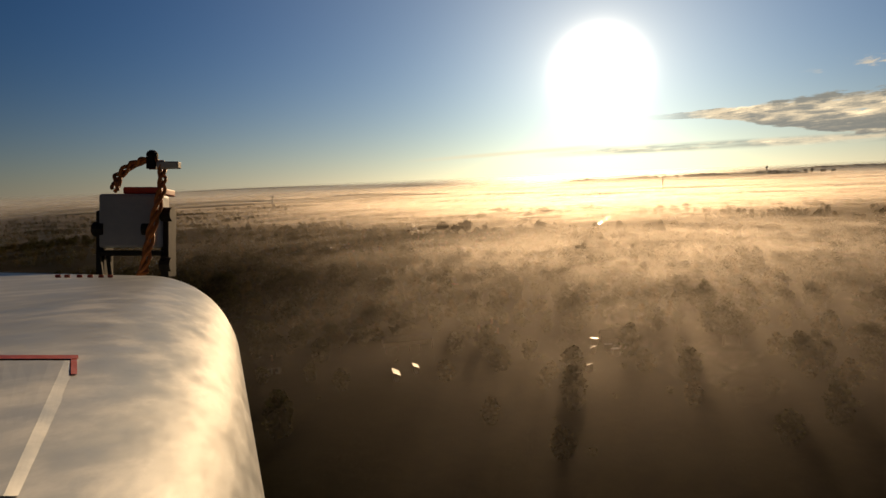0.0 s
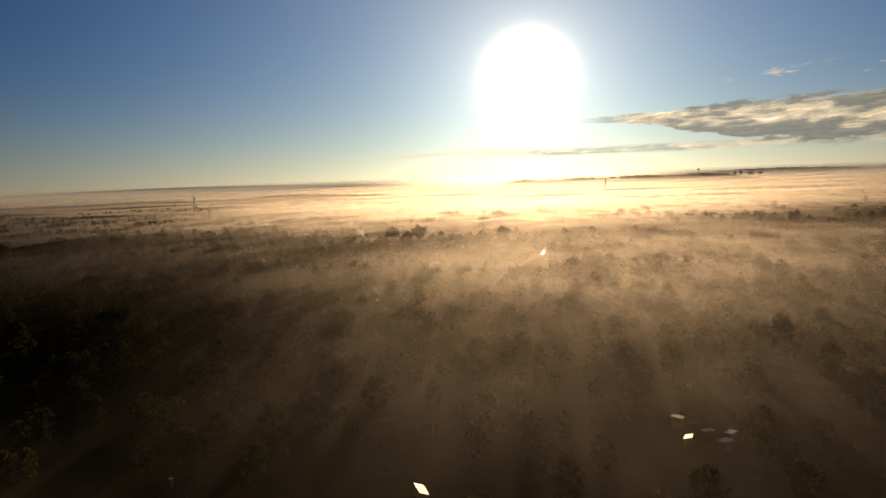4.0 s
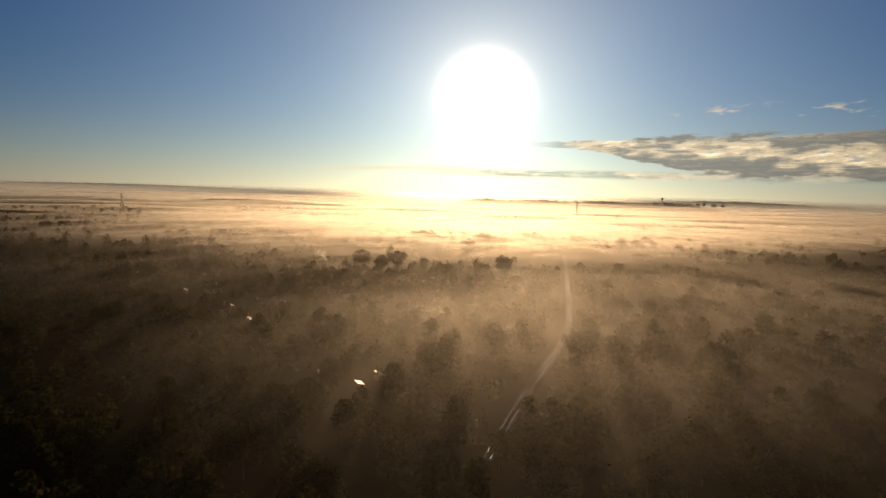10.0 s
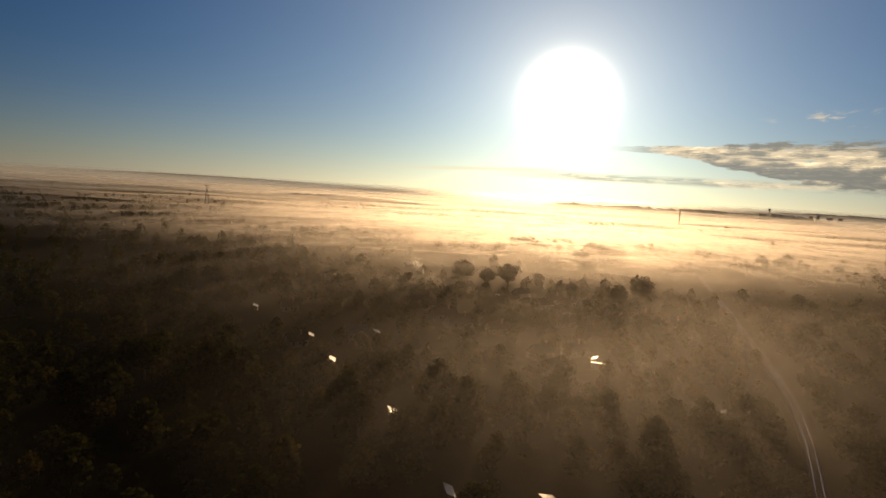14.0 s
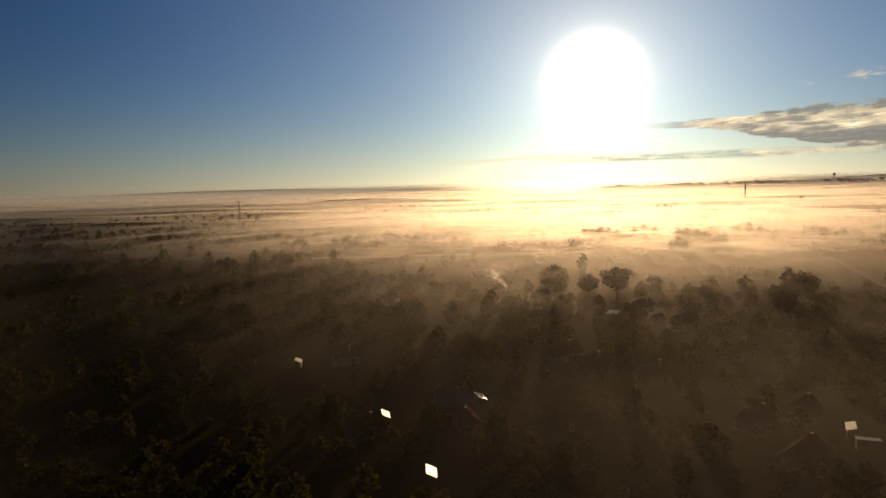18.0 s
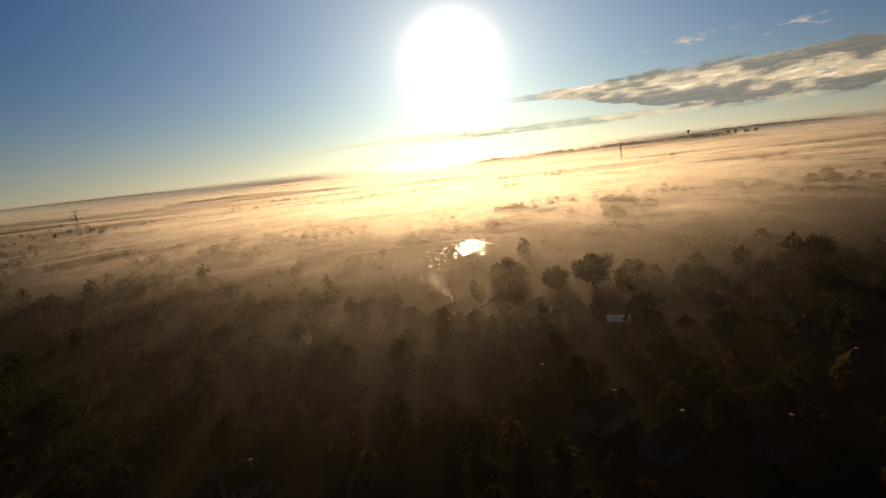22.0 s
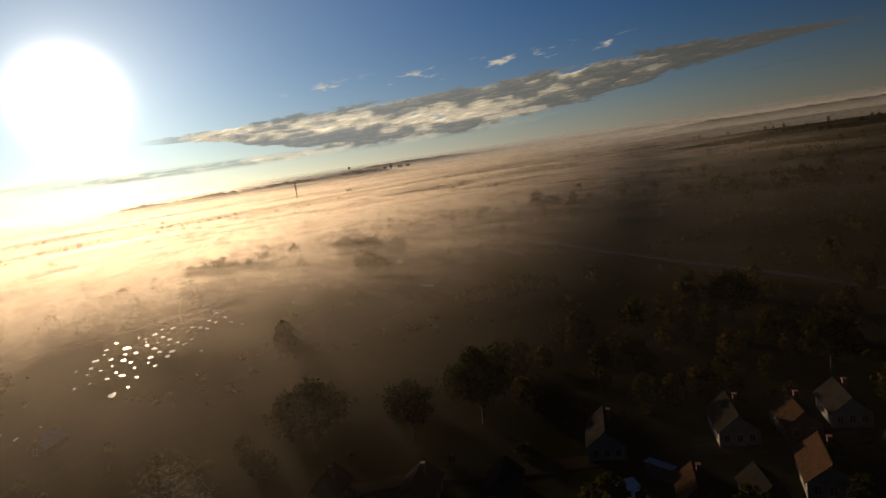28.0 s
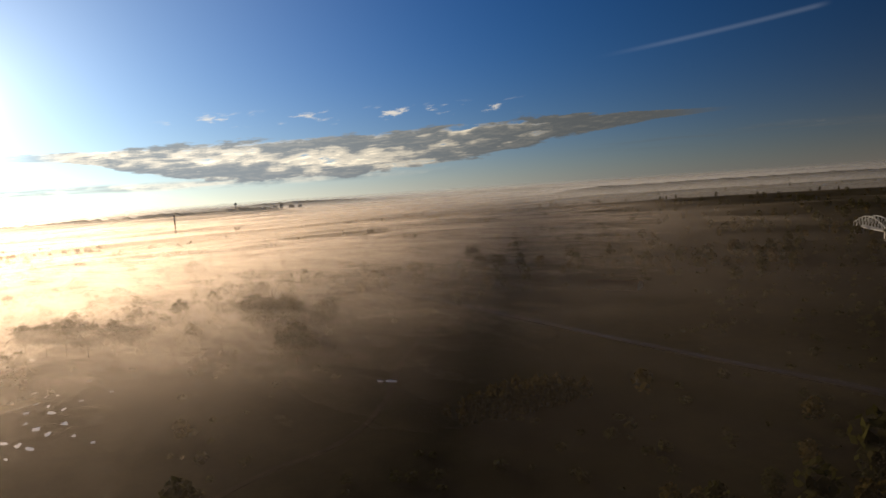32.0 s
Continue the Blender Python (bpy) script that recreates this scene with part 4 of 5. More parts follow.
rt = random.Random(21)
placed = [(x, y) for x, y, *_ in LANDMARK]
made = 0
while made < 275:
    x, y = rt.uniform(-300, 200), rt.triangular(170, 720, 540)
    if rt.random() > wood(x, y) or not clear_of(x, y) or (-240 < x < 120 and 655 < y < 860) or any((x - a) ** 2 + (y - b) ** 2 < 22 for a, b in placed):
        continue
    placed.append((x, y))
    made += 1
    garden = -270 < x < -50 and 440 < y < 665
    k = rt.choice((2, 4, 4, 5, 0, 6)) if garden else rt.choice((0, 0, 1, 2, 3, 5, 6, 7))
    sc = rt.uniform(0.45, 0.8) if garden else rt.uniform(0.6, 1.02)
    gold = k in (4, 5)
    tree(x, y, KINDS[k], sc, rt.random() * 6.3, ("yellowing garden tree" if gold else "dark green fruit tree") + " among village plots" if garden else ("yellow-green tree" if gold else "dark broadleaf tree") + " of the misty river wood", "garden trees" if garden else "river wood trees")


def joined_stuff(name, spots, unit, material, label, cat):
    """Many small crowns as one mesh; unit: quads round the origin."""
    u = np.array(unit, dtype=np.float32).reshape(-1, 3)
    S = np.array(spots, dtype=np.float32)
    ca, sa = np.cos(S[:, 4])[:, None], np.sin(S[:, 4])[:, None]
    x = (u[:, 0] * ca - u[:, 1] * sa) * S[:, 3:4] + S[:, 0:1]
    y = (u[:, 0] * sa + u[:, 1] * ca) * S[:, 3:4] + S[:, 1:2]
    z = u[:, 2] * S[:, 5:6] + S[:, 2:3]
    co = np.stack([x, y, z], -1).reshape(-1, 3)
    nf = len(co) // 4
    me = bpy.data.meshes.new(name)
    me.vertices.add(len(co))
    me.vertices.foreach_set("co", co.ravel())
    me.loops.add(nf * 4)
    me.loops.foreach_set("vertex_index", np.arange(nf * 4, dtype=np.int32))
    me.polygons.add(nf)
    me.polygons.foreach_set("loop_start", np.arange(0, nf * 4, 4, dtype=np.int32))
    me.update(calc_edges=True)
    me.materials.append(material)
    tagged(put(name, me), label, cat, kind="stuff")


def leaf_unit(seed, count, r, zc, zr, leaf):
    """One crown: broad shaded sprays within, small leaf sprays round them with an uneven outline."""
    rng = random.Random(seed)
    lumps = [(rng.random() * 6.283, rng.uniform(-0.3, 0.7), rng.uniform(0.75, 1.2)) for _ in range(7)]
    pts = []
    inner = int(count * 0.22)
    for i in range(count):
        a, b = rng.random() * 6.283, rng.uniform(-0.85, 1)
        core = i < inner
        swell = max(k * max(0.0, math.cos(a - la)) * max(0.0, 1 - abs(b - lb)) for la, lb, k in lumps)
        rad = r * math.sqrt(max(0.05, 1 - b * b)) * (rng.uniform(0.2, 0.72) if core else rng.uniform(0.72, 0.95) * (0.8 + 0.3 * swell))
        p = Vector((math.cos(a) * rad, math.sin(a) * rad, zc + zr * b * (0.75 if core else 1)))
        size = leaf * (2.1 if core else 1.0)
        u = Vector((rng.gauss(0, 1), rng.gauss(0, 1), rng.gauss(0, 0.6))).normalized() * size * rng.uniform(0.6, 1.2)
        v = u.cross(Vector((rng.gauss(0, 1), rng.gauss(0, 1), rng.gauss(0, 1)))).normalized() * size * rng.uniform(0.5, 1.0)
        pts += [p - u, p + v, p + u * 0.9, p - v]
    return pts


near_a, near_b = [], []
while len(near_a) + len(near_b) < 2300:
    x, y = rt.uniform(-360, 260), rt.triangular(120, 900, 330)
    if rt.random() > wood(x, y) or not clear_of(x, y) or any((x - a) ** 2 + (y - b) ** 2 < 14 for a, b in placed):
        continue
    s = rt.uniform(0.5, 1.2) * (0.75 if -270 < x < -50 and 440 < y < 665 else 1)
    (near_a if rt.random() < 0.65 else near_b).append((x, y, hill(x, y), s, rt.random() * 6.3, s * rt.uniform(0.8, 1.25)))
garden = 0
while garden < 480:
    x, y = rt.uniform(-280, -30), rt.uniform(400, 680)
    if not clear_of(x, y) or any((x - a) ** 2 + (y - b) ** 2 < 9 for a, b in placed):
        continue
    s = rt.uniform(0.45, 1.0)
    (near_a if rt.random() < 0.5 else near_b).append((x, y, hill(x, y), s, rt.random() * 6.3, s * rt.uniform(0.8, 1.15)))
    garden += 1
joined_stuff("river_wood", near_a, leaf_unit(7, 225, 3.4, 5.4, 4.4, 0.62), LEAF, "dense dark wood of leafy crowns below the mist", "woodland")
joined_stuff("garden_wood", near_b, leaf_unit(8, 190, 2.8, 4.3, 3.5, 0.52), LEAF_GOLD, "yellowing crowns of orchard and hedge trees", "woodland")
far_a, far_b, bushes, tufts = [], [], [], []
while len(far_a) + len(far_b) < 5200:
    r = rt.triangular(260, 2600, 620)
    a = rt.uniform(-1.35, 1.5)
    x, y = -110 + r * math.sin(a), 330 + r * math.cos(a)
    if y < 90 or rt.random() > wood(x, y) * (0.9 if r < 900 else 0.75) * (0.35 if x > 60 and y > 560 else 1) or not clear_of(x, y):
        continue
    s = rt.uniform(0.7, 1.25)
    (far_a if rt.random() < 0.6 else far_b).append((x, y, hill(x, y), s, rt.random() * 6.3, s * rt.uniform(0.8, 1.2)))
joined_stuff("woodland", far_a, leaf_unit(1, 66, 3.6, 5.6, 4.2, 0.9), LEAF, "misty woodland of dark leafy crowns", "woodland")
joined_stuff("woodland_edge", far_b, leaf_unit(2, 56, 2.7, 4.2, 3.4, 0.75), LEAF_GOLD, "yellowing woodland crowns along the wet fields", "woodland")
while len(bushes) < 3600:
    x, y = rt.uniform(-420, 330), rt.triangular(120, 1000, 650)
    if not clear_of(x, y) or noise.noise((x * 0.03, y * 0.03, 2)) < rt.uniform(-0.6, 0.5):
        continue
    s = rt.uniform(0.5, 1.4)
    bushes.append((x, y, hill(x, y), s, rt.random() * 6.3, s * rt.uniform(0.6, 1.1)))
joined_stuff("scrub", bushes, leaf_unit(3, 26, 1.3, 0.8, 0.8, 0.5), LEAF, "low scrub and tall weeds", "scrub")
for k in range(190):
    t = k / 420
    x, y = (-88 + 40 * min(1, t * 1.6), 738 - 16 * t - 22 * max(0, t - 0.6) * 2.5)
    s = rt.uniform(0.8, 1.6)
    tufts.append((x + rt.gauss(0, 3.2), y + rt.gauss(0, 3.2), hill(x, y), s, rt.random() * 6.3, s * 1.5))
joined_stuff("thicket", tufts, leaf_unit(4, 30, 1.3, 0.9, 0.9, 0.42), LEAF_GOLD, "yellow-green thicket along a bank", "thicket")


# ---- far land ----
def ridge(name, az0, az1, dist, top, label, seed, wooded=True, rough=0.3):
    n = 900
    verts, faces = [], []
    for k in range(n + 1):
        t = k / n
        a = radians(az0 + (az1 - az0) * t)
        env = min(1, 6 * t, 6 * (1 - t)) ** 0.7
        h = top * env * (1 + rough * noise.noise((t * 6, seed, 0)) + (0.14 * noise.noise((t * 60, seed, 4)) + 0.07 * noise.noise((t * 230, seed, 9)) if wooded else 0))
        for d, z in ((-320, -2), (-120, h * 0.45), (0, h), (200, h * 0.7), (420, -2)):
            verts.append((-100 + (dist + d) * math.sin(a), 300 + (dist + d) * math.cos(a), z))
    for k in range(n):
        for j in range(4):
            a = k * 5 + j
            faces.append((a, a + 5, a + 6, a + 1))
    ob = put(name, mesh_from(name, verts, faces, FAR, True))
    tagged(ob, label, "hill", kind="structure")


FAR = plain("far_woods_and_fields", (0.02, 0.024, 0.012), (0.06, 0.055, 0.03), 0.01, 0.95, bump=0, world=True)
ridge("backdrop_town_ridge", -4, 24, 2500, 36, "low wooded ridge with a small town", 3)
ridge("backdrop_left_ridge", -58, -9, 1750, 21, "long wooded rise beyond the fields", 8)
ridge("backdrop_right_wood", 40, 82, 2350, 33, "long dark wood across the misty plain", 12)
ridge("backdrop_far_hills", -75, 95, 4050, 40, "pale far hills along the horizon", 17, False, 0.5)
ridge("backdrop_middle_hills", -30, 60, 3300, 36, "hazy low hills beyond the mist", 25, True, 0.6)


def water_tower(x, y, z):
    e = new("water_tower")
    e.matrix_basis = pose(x, y, z)
    bm = bmesh.new()
    rod(bm, (0, 0, -4), (0, 0, 17), 1.5, 1.2, 12)
    part("shaft", bm, CONCRETE, e)
    bm = bmesh.new()
    rod(bm, (0, 0, 16.5), (0, 0, 19), 1.4, 4.6, 14)
    rod(bm, (0, 0, 19), (0, 0, 23), 4.6, 4.6, 14)
    part("tank", bm, CONCRETE, e)
    bm = bmesh.new()
    rod(bm, (0, 0, 23), (0, 0, 25), 4.8, 0.4, 14)
    part("tank_roof", bm, RUST, e)
    tagged(e, "mushroom-shaped concrete water tower on the ridge", "water tower")


water_tower(640, 2720, 34)


def mast(x, y, h):
    e = new("factory_chimney")
    e.matrix_basis = pose(x, y, 0)
    bm = bmesh.new()
    rod(bm, (0, 0, -1), (0, 0, h), 1.9, 1.1, 14)
    part("stack", bm, CONCRETE, e)
    bm = bmesh.new()
    rod(bm, (0, 0, h - 0.8), (0, 0, h + 0.4), 1.5, 1.5, 14)
    part("rim", bm, CONCRETE, e)
    tagged(e, "slim tall chimney rising out of the mist", "chimney")


mast(165, 1811, 41)


def blocks(x, y, z, rows):
    for dx, dy, w, d, h in rows:
        e = new("apartment_block")
        e.matrix_basis = pose(x + dx, y + dy, z, 0, 0, 8)
        bm = bmesh.new()
        box(bm, -w / 2, w / 2, -d / 2, d / 2, -6, h)
        part("wall", bm, CONCRETE, e)
        bm = bmesh.new()
        box(bm, -w / 2 - 0.4, w / 2 + 0.4, -d / 2 - 0.4, d / 2 + 0.4, h, h + 0.7)
        part("roof", bm, SLATE, e)
        for fl in range(max(1, int(h / 3))):
            for k in range(int(w / 5)):
                bm = bmesh.new()
                box(bm, -w / 2 + 1.6 + k * 5, -w / 2 + 3.4 + k * 5, -d / 2 - 0.12, -d / 2 + 0.05, fl * 3 + 0.9, fl * 3 + 2.3)
                part("window", bm, PANE, e)
        tagged(e, "distant pale block of flats on the ridge", "apartment block", "town blocks")


blocks(790, 2680, 34, ((-60, 0, 14, 9, 3), (-20, 10, 10, 9, 5), (0, 0, 7, 7, 9), (35, -8, 16, 9, 4), (75, 6, 12, 9, 3)))
blocks(255, 1746, 0, ((0, 0, 8, 7, 12), (8, 0, 6, 6, 8)))


def lattice(x, y, h):
    e = new("power_pylon")
    e.matrix_basis = pose(x, y, 0, 0, 0, 20)
    wid = lambda z: 4.0 * (1 - z / h) ** 1.3 + 0.6  # noqa: E731
    lv = [h * k / 9 for k in range(10)]
    for sx, sy in ((-1, -1), (1, -1), (1, 1), (-1, 1)):
        bm = bmesh.new()
        for a, b in zip(lv, lv[1:]):
            rod(bm, (sx * wid(a), sy * wid(a), a), (sx * wid(b), sy * wid(b), b), 0.2, 0.2, 4)
        part("leg", bm, GALV, e)
    for sx, sy, tx, ty in ((-1, -1, 1, -1), (1, -1, 1, 1), (1, 1, -1, 1), (-1, 1, -1, -1)):
        bm = bmesh.new()
        for a, b in zip(lv, lv[1:]):
            rod(bm, (sx * wid(a), sy * wid(a), a), (tx * wid(b), ty * wid(b), b), 0.12, 0.12, 4)
            rod(bm, (tx * wid(a), ty * wid(a), a), (sx * wid(b), sy * wid(b), b), 0.12, 0.12, 4)
        part("bracing", bm, GALV, e)
    for z, r in ((h * 0.74, 6), (h * 0.86, 5), (h * 0.96, 3.5)):
        bm = bmesh.new()
        rod(bm, (-r, 0, z), (r, 0, z + 0.1), 0.2, 0.2, 4)
        rod(bm, (-r, 0, z), (0, 0, z + 1.8), 0.12, 0.12, 4)
        rod(bm, (r, 0, z), (0, 0, z + 1.8), 0.12, 0.12, 4)
        part("crossarm", bm, GALV, e)
    tagged(e, "steel lattice power pylon standing in the haze", "pylon")


lattice(-717, 1252, 42)


def farm_building():
    e = new("farm_building")
    e.matrix_basis = pose(79, 810, 0, 0, 0, 15)
    verts, faces = [], []
    n = 14
    for y in (-13, 13):
        for k in range(n + 1):
            a = math.pi * k / n
            verts.append((-5 * math.cos(a), y, 1.2 + 3.4 * math.sin(a)))
        verts += [(-5, y, -0.5), (5, y, -0.5)]
    c = n + 3
    ring = [n + 1] + list(range(n + 1)) + [n + 2]
    for a, b in zip(ring, ring[1:]):
        faces.append((a, b, b + c, a + c))
    put("arched_roof", mesh_from("arched_roof", verts, faces, RUST), e)
    for y in (-12.9, 12.9):
        v = [(-4.95 * math.cos(math.pi * k / n), y, 1.2 + 3.35 * math.sin(math.pi * k / n)) for k in range(n + 1)] + [(4.95, y, -0.5), (-4.95, y, -0.5)]
        put("gable_wall", mesh_from("gable_wall", v, [tuple(range(len(v)))], LIMEWASH), e, None, "pale gable end")
    tagged(e, "long arched farm shed at the meadow edge", "farm shed")


farm_building()


def bridge():
    """A steel truss river bridge with curved upper chords."""
    e = new("truss_bridge")
    e.matrix_basis = pose(352, 772, 0, 0, 0, 34)
    L, W, z0, N = 62, 6, 6.5, 10
    bm = bmesh.new()
    box(bm, -L / 2, L / 2, -W / 2, W / 2, z0 - 0.6, z0)
    part("deck", bm, CONCRETE, e)
    top = lambda k: z0 + 2.5 + 6.5 * math.sin(math.pi * k / N)  # noqa: E731
    xs = [-L / 2 + L * k / N for k in range(N + 1)]
    for y in (-W / 2, W / 2):
        bm = bmesh.new()
        for k in range(N):
            rod(bm, (xs[k], y, top(k)), (xs[k + 1], y, top(k + 1)), 0.3, 0.3, 5)
        part("upper_chord", bm, GALV, e)
        bm = bmesh.new()
        rod(bm, (xs[0], y, z0), (xs[-1], y, z0), 0.3, 0.3, 5)
        part("lower_chord", bm, GALV, e)
        for k in range(N + 1):
            bm = bmesh.new()
            rod(bm, (xs[k], y, z0), (xs[k], y, top(k)), 0.2, 0.2, 5)
            part("upright", bm, GALV, e)
        for k in range(N):
            bm = bmesh.new()
            rod(bm, (xs[k], y, top(k) if k >= N // 2 else z0), (xs[k + 1], y, z0 if k >= N // 2 else top(k + 1)), 0.16, 0.16, 5)
            part("diagonal", bm, GALV, e)
    for x in (-L / 2 + 1, L / 2 - 1):
        bm = bmesh.new()
        box(bm, x - 1.2, x + 1.2, -W / 2 - 0.6, W / 2 + 0.6, -1, z0 - 0.6)
        part("pier", bm, CONCRETE, e)
    tagged(e, "pale steel truss bridge with curved upper chords", "bridge")


bridge()


# ---- chimney smoke ----
def smoke_material():
    m, n, l, out = shader("wood_smoke")
    r, d, x = n.new("ShaderNodeBsdfRefraction"), n.new("ShaderNodeBsdfDiffuse"), n.new("ShaderNodeMixShader")
    r.distribution = "BECKMANN"
    r.inputs["Color"].default_value, r.inputs["Roughness"].default_value, r.inputs["IOR"].default_value = (0.8, 0.8, 0.8, 1), 0.85, 1.33
    d.inputs["Color"].default_value = (0.7, 0.7, 0.72, 1)
    x.inputs[0].default_value = 0.35
    l.new(r.outputs[0], x.inputs[1])
    l.new(d.outputs[0], x.inputs[2])
    l.new(x.outputs[0], out.inputs[0])
    return m


SMOKE = smoke_material()


def smoke(x, y, z, size, lean, seed):
    """A rising plume of hair-thin shreds of smoke, narrow at the chimney and spreading as it drifts."""
    rng = random.Random(seed)
    verts, faces = [], []
    for _ in range(1900):
        t = rng.random() ** 0.8
        curl = 0.25 * size * t
        r = size * (0.06 + 1.5 * t)
        c = Vector((lean[0] * t ** 1.4 + curl * math.sin(7 * t + seed), lean[1] * t ** 1.4 + curl * math.cos(5 * t), size * 2.6 * t))
        c += Vector((rng.gauss(0, r * 0.45), rng.gauss(0, r * 0.45), rng.gauss(0, r * 0.3)))
        half = r * rng.uniform(0.03, 0.08)
        tip, up = Vector((half, 0, rng.gauss(0, 1.0) * half)), Vector((0, 0, 0.0016 * size))
        i = len(verts)
        verts += [c - tip - up, c + tip - up, c + tip + up, c - tip + up]
        faces.append((i, i + 1, i + 2, i + 3))
    ob = put("chimney_smoke", mesh_from("chimney_smoke", verts, faces, SMOKE), None, pose(x, y, z))
    tagged(ob, "thin white wood smoke drifting from a chimney", "smoke", "smoke plumes", "stuff")


smoke(-193.5, 642.5, 5.6, 3.2, (-8, 3), 1)
smoke(-236, 604, 4.0, 1.3, (-1.5, 2), 2)
smoke(-330, 1090, 6.0, 6.0, (-10, 8), 3)
smoke(-365, 960, 6.0, 6.0, (-14, 8), 4)


# ---- the model aircraft that carries the camera, where the flight begins ----
def foam_material():
    """White foam skin: dull sheen, shallow dents and a film of frost in patches."""
    m, n, l, out = shader("white_foam_skin")
    b = n.new("ShaderNodeBsdfPrincipled")
    dents, frost, beads = noise_at(n, l, 70, 3, 0.5, (1, 1, 0.16), world=False), noise_at(n, l, 170, 5, 0.62, (1, 1, 0.16), world=False), noise_at(n, l, 600, 2, 0.5, (1, 1, 0.2), world=False)
    mix = math_node(n, l, "ADD", math_node(n, l, "MULTIPLY", dents, 0.4), math_node(n, l, "MULTIPLY", frost, 0.6))
    l.new(ramp(n, l, mix, ((0.36, (0.25, 0.28, 0.3)), (0.5, (0.34, 0.37, 0.385)), (0.62, (0.5, 0.52, 0.52)))), b.inputs["Base Color"])
    l.new(ramp(n, l, frost, ((0.35, (0.34, 0.34, 0.34)), (0.65, (0.5, 0.5, 0.5)))), b.inputs["Roughness"])
    b.inputs["Specular IOR Level"].default_value = 0.45
    h = math_node(n, l, "ADD", dents, math_node(n, l, "ADD", math_node(n, l, "MULTIPLY", frost, 0.22), math_node(n, l, "MULTIPLY", beads, 0.03)))
    k = n.new("ShaderNodeBump")
    k.inputs["Strength"].default_value, k.inputs["Distance"].default_value = 0.18, 0.0022
    l.new(h, k.inputs["Height"])
    l.new(k.outputs[0], b.inputs["Normal"])
    l.new(b.outputs[0], out.inputs[0])
    return m


FOAM = foam_material()
BOXGREY = plain("pale_grey_plastic", (0.2, 0.215, 0.24), (0.26, 0.275, 0.3), 20, 0.5, bump=0.05)
BLACK = plain("black_plastic", (0.008, 0.008, 0.009), (0.02, 0.02, 0.02), 30, 0.65, bump=0.05, spec=0.15)
RED = plain("red_tape", (0.25, 0.03, 0.015), (0.4, 0.06, 0.03), 30, 0.5, bump=0.05)
WIRE = plain("orange_and_brown_wire", (0.12, 0.03, 0.01), (0.5, 0.16, 0.03), 260, 0.5, bump=0.2)


def aircraft():
    e = new("model_aircraft")
    t0, eye, target, roll = PATH[0]
    e.matrix_basis = look(eye, target, roll)

    def P(px, py, d):
        """A place d ahead of the lens, from offsets in thousandths of the distance."""
        return Vector((px * d / 1000, -py * d / 1000, -d))

    # fuselage: a rounded hull whose shoulder runs under the lens, turned 22 degrees from the way it looks
    turn = radians(22)
    R, sc, yc = 0.06, -0.0435, -0.077
    axis, side = Vector((-math.sin(turn), 0, -math.cos(turn))), Vector((math.cos(turn), 0, -math.sin(turn)))

    def top(s):
        if s < sc:
            return yc + R + 0.012 * min(1.0, (sc - s) / 0.3)
        return yc + math.sqrt(max(0.0, R * R - (s - sc) ** 2))

    def wide(u):
        return 0.013 * min(1.0, max(0.0, (u - 0.12) / 0.33))

    prof = [(s, top(s)) for s in (-0.42, -0.3, -0.2, -0.12)]
    for k in range(15):
        a = radians(92 - 92 * k / 14)
        prof.append((sc + R * math.cos(a), yc + R * math.sin(a)))
    prof += [(sc + R + 0.03 * t ** 1.3, yc - 0.16 * t) for t in (0.2, 0.4, 0.6, 0.8, 1.0)]
    verts, faces = [], []
    steps = [(0.494, 0.05), (0.49, 0.032), (0.482, 0.018), (0.47, 0.007), (0.455, 0.001), (0.43, 0)] + [(0.4 - 0.05 * k, 0) for k in range(12)]
    for u, inset in steps:
        for sx, y in prof:
            k = min(1.0, max(0.0, (sx - sc) / R))
            verts.append(tuple(axis * u + side * (sx + wide(u) - inset * 0.8 * k) + Vector((0, y - inset * (1 - 0.6 * k) * 0.7, 0))))
    c = len(prof)
    for i in range(len(steps) - 1):
        for k in range(c - 1):
            a = i * c + k
            faces.append((a, a + c, a + c + 1, a + 1))
    faces.append(tuple(range(c - 1, -1, -1)))
    put("fuselage", mesh_from("fuselage", verts, faces, FOAM, True), e, None, "white foam fuselage, frosted and shiny")

    def on_hull(px, py):
        """Where a line from the lens meets the hull."""
        lo, hi = 0.01, 0.6
        for _ in range(40):
            d = (lo + hi) / 2
            q = P(px, py, d)
            lo, hi = (d, hi) if q.y > top(q.dot(side) - wide(q.dot(axis))) else (lo, d)
        return P(px, py, lo)

    # the pan head on the nose
    bm = bmesh.new()
    p0, p1 = P(-560, -90, 0.46), P(-464, -2, 0.46)
    box(bm, p0.x, p1.x, p1.y, p0.y, -0.482, -0.46)
    part("camera_box", bm, BOXGREY, e, "pale grey square camera box", bevel=0.002)
    bm = bmesh.new()
    p0, p1 = P(-520, -101, 0.465), P(-462, -90, 0.465)
    box(bm, p0.x, p1.x, p1.y, p0.y, -0.495, -0.465)
    part("box_lid", bm, RED, e, "dark red lid", bevel=0.001)
    for px in (-552, -448):
        bm = bmesh.new()
        a, b = P(px, -62, 0.475), P(px, 46, 0.475)
        box(bm, a.x - 0.003, a.x + 0.003, b.y, a.y, -0.485, -0.47)
        part("bracket_plate", bm, BLACK, e, bevel=0.001)
    for px0, px1 in ((-560, -552), (-545, -535)):
        bm = bmesh.new()
        rod(bm, P(px0, 2, 0.468), P(px0 + 6, 46, 0.468), 0.0018, 0.0018, 6)
        part("bracket_leg", bm, BLACK, e)
    bm = bmesh.new()
    a, b = P(-556, 2, 0.47), P(-452, 11, 0.47)
    box(bm, a.x, b.x, b.y, a.y, -0.485, -0.466)
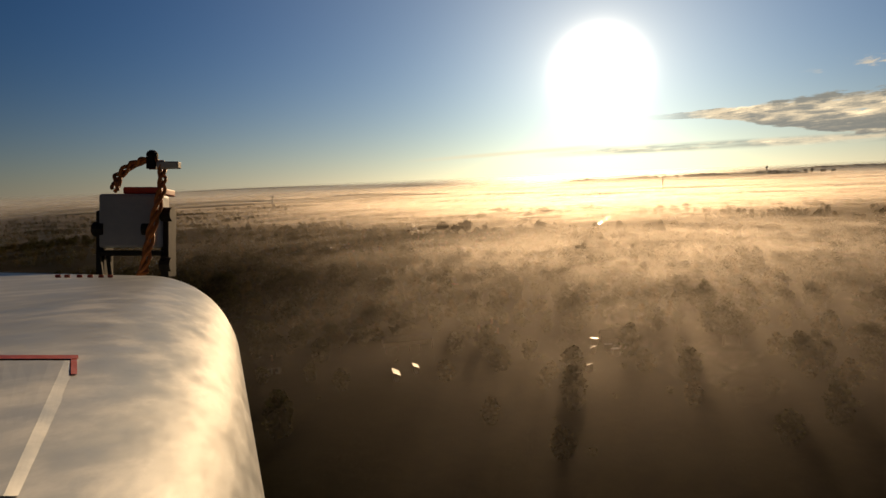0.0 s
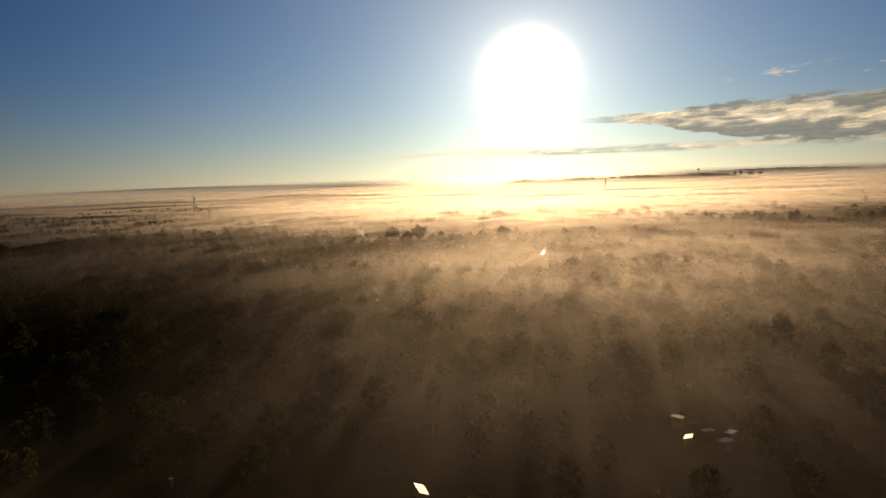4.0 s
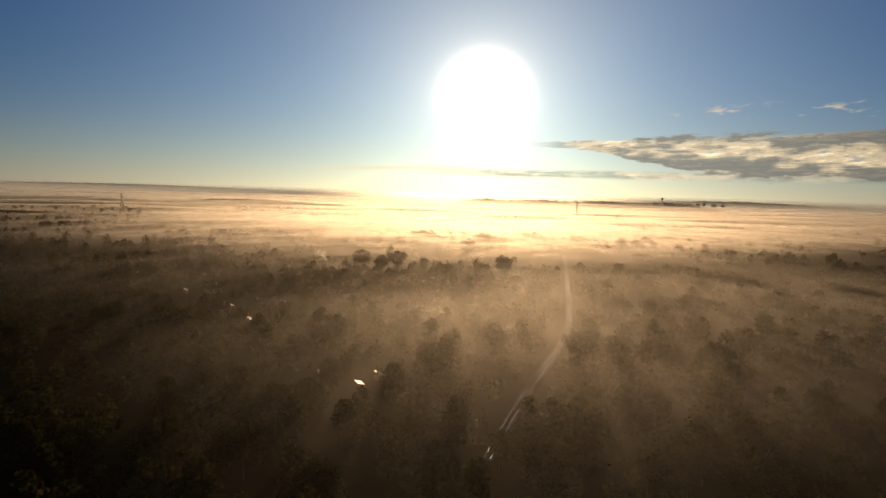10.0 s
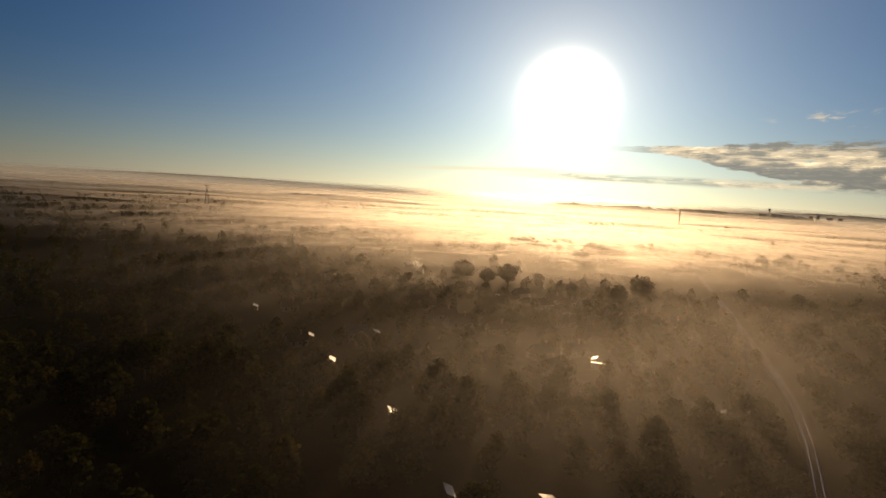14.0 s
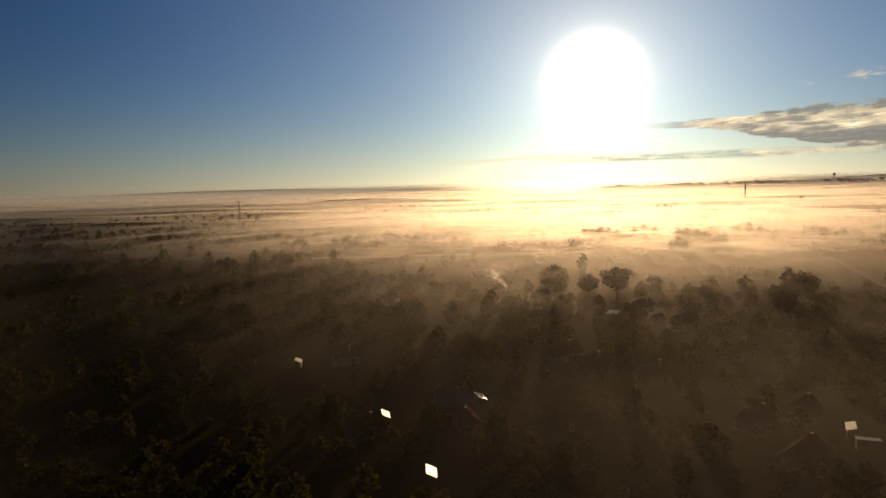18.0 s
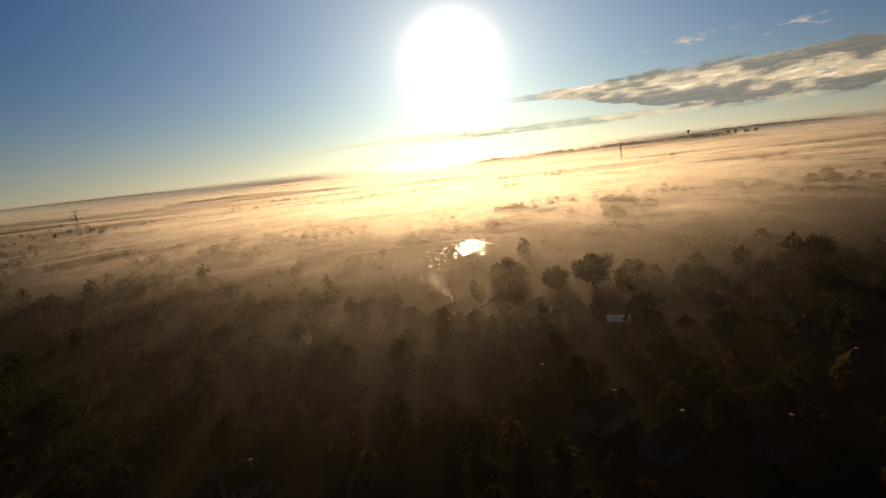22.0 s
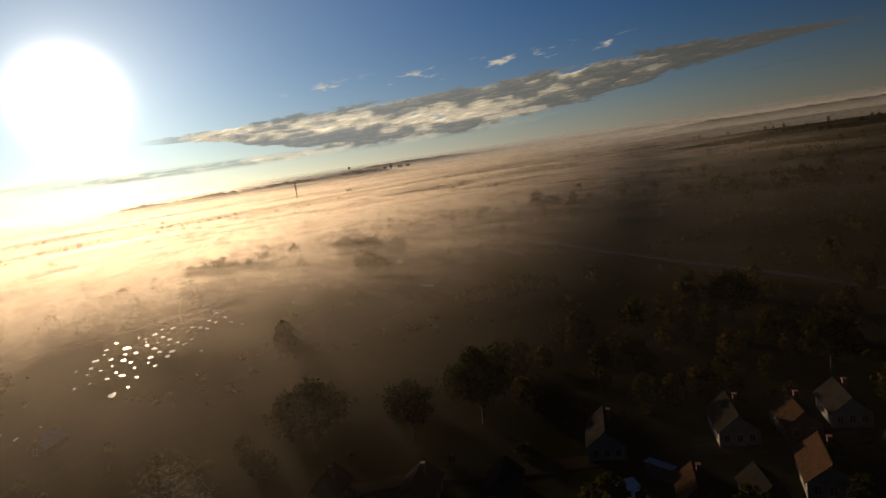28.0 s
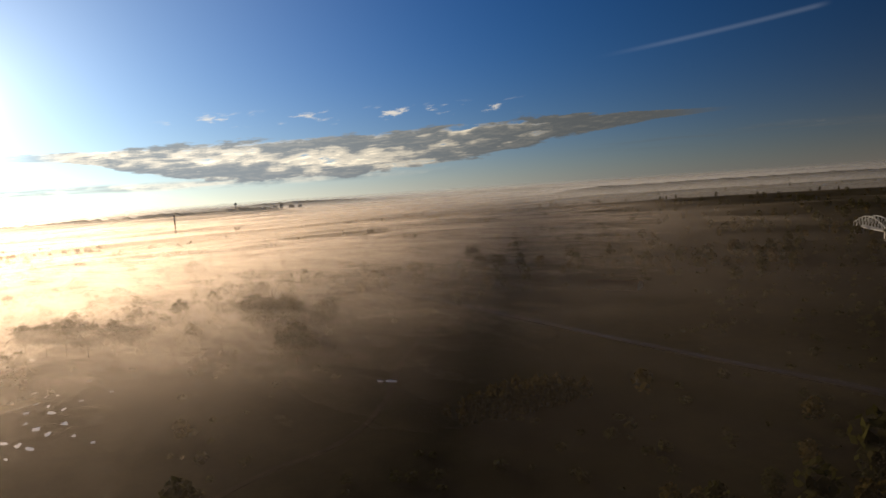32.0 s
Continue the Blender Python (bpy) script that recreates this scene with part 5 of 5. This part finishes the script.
    part("cross_bar", bm, BLACK, e, bevel=0.001)
    for px, py in ((-447, -56), (-448, 25), (-477, -32), (-557, -32)):
        bm = bmesh.new()
        q = P(px, py, 0.463)
        rod(bm, q - Vector((0.004, 0, 0)), q + Vector((0.004, 0, 0)), 0.0055, 0.0055, 10)
        part("knob", bm, BLACK, e)
    # twisted servo lead: three strands wound round one another
    path = [(-533, -95), (-528, -118), (-510, -134), (-490, -143), (-473, -148), (-458, -140), (-455, -120), (-456, -100), (-464, -65), (-473, -30), (-480, 5), (-486, 36), (-492, 44)]
    for s in range(3):
        cu = bpy.data.curves.new("wire_strand", "CURVE")
        cu.dimensions, cu.bevel_depth, cu.bevel_resolution = "3D", 0.0014, 2
        sp = cu.splines.new("POLY")
        fine = []
        for k in range(len(path) - 1):
            for j in range(8):
                t = j / 8
                px = path[k][0] * (1 - t) + path[k + 1][0] * t
                py = path[k][1] * (1 - t) + path[k + 1][1] * t
                w = (k + t) * 2.6 + s * 2.094
                q = P(px, py, 0.452) + Vector((math.cos(w) * 0.0022, math.sin(w) * 0.0012, math.sin(w) * 0.0018))
                fine.append(q)
        sp.points.add(len(fine) - 1)
        for pnt, q in zip(sp.points, fine):
            pnt.co = (*q, 1)
        cu.materials.append(WIRE)
        put("wire_strand", cu, e)
    bm = bmesh.new()
    q = P(-472, -152, 0.452)
    bmesh.ops.create_icosphere(bm, subdivisions=2, radius=0.0042, matrix=Matrix.Translation(q))
    box(bm, q.x - 0.003, q.x + 0.003, q.y - 0.010, q.y, q.z - 0.003, q.z + 0.003)
    part("cable_tie", bm, BLACK, e)
    bm = bmesh.new()
    q = P(-445, -136, 0.452)
    box(bm, q.x - 0.008, q.x + 0.008, q.y - 0.0025, q.y + 0.0025, q.z - 0.003, q.z + 0.003)
    part("plug", bm, FRAME, e, "pale plastic plug", bevel=0.0008)
    for px in (-625, -610, -590, -573, -555, -540):
        bm = bmesh.new()
        q = on_hull(px, 46)
        rod(bm, q - Vector((0, 0.003, 0)), q + Vector((0, 0.0015, 0)), 0.0018, 0.0014, 8)
        part("header_pin", bm, RED, e, "small red and black pin")
    # hatch let into the hull: a raised lid with a red strip along its front edge
    def lid(nm, rows, mat, low, high, lab="", high_end=None):
        n_ = len(rows[0])
        ends = high if high_end is None else high_end
        vv = [on_hull(px, py) * low for row in rows for px, py in row] + [on_hull(px, py) * (high + (ends - high) * k / (n_ - 1)) for row in rows for k, (px, py) in enumerate(row)]
        o = len(rows) * n_
        ff = []
        for i in range(len(rows) - 1):
            for k in range(n_ - 1):
                q = (i * n_ + k, i * n_ + k + 1, (i + 1) * n_ + k + 1, (i + 1) * n_ + k)
                ff += [q[::-1], tuple(o + j for j in q)]
        rim = [k for k in range(n_)] + [i * n_ + n_ - 1 for i in range(1, len(rows))] + [(len(rows) - 1) * n_ + k for k in range(n_ - 2, -1, -1)] + [i * n_ for i in range(len(rows) - 2, 0, -1)]
        ff += [(rim[k], rim[(k + 1) % len(rim)], o + rim[(k + 1) % len(rim)], o + rim[k]) for k in range(len(rim))]
        put(nm, mesh_from(nm, vv, ff, mat), e, None, lab)

    lid("hatch_edge", [[(-760 + 168 * k / 10, py) for k in range(11)] for py in (172, 178)], RED, 1.004, 0.982, "red tape strip")
    lid("hatch_cover", [[(-760 + (146 - 100 * j / 6) * k / 6, 181 + 220 * j / 6) for k in range(7)] for j in range(7)], FOAM, 1.004, 0.984)
    lid("hatch_side", [[(-614 - 100 * j / 6 + 8 * k, 181 + 220 * j / 6) for k in range(4)] for j in range(7)], FOAM, 1.004, 0.984, "sloping foam edge", 0.998)
    lid("hatch_corner", [[(-604 + 5 * k, 178 + 5 * j) for k in range(3)] for j in range(6)], RED, 1.004, 0.985, "red tape corner")
    tagged(e, "white foam model aircraft nose with a camera pan head", "model aircraft")


aircraft()
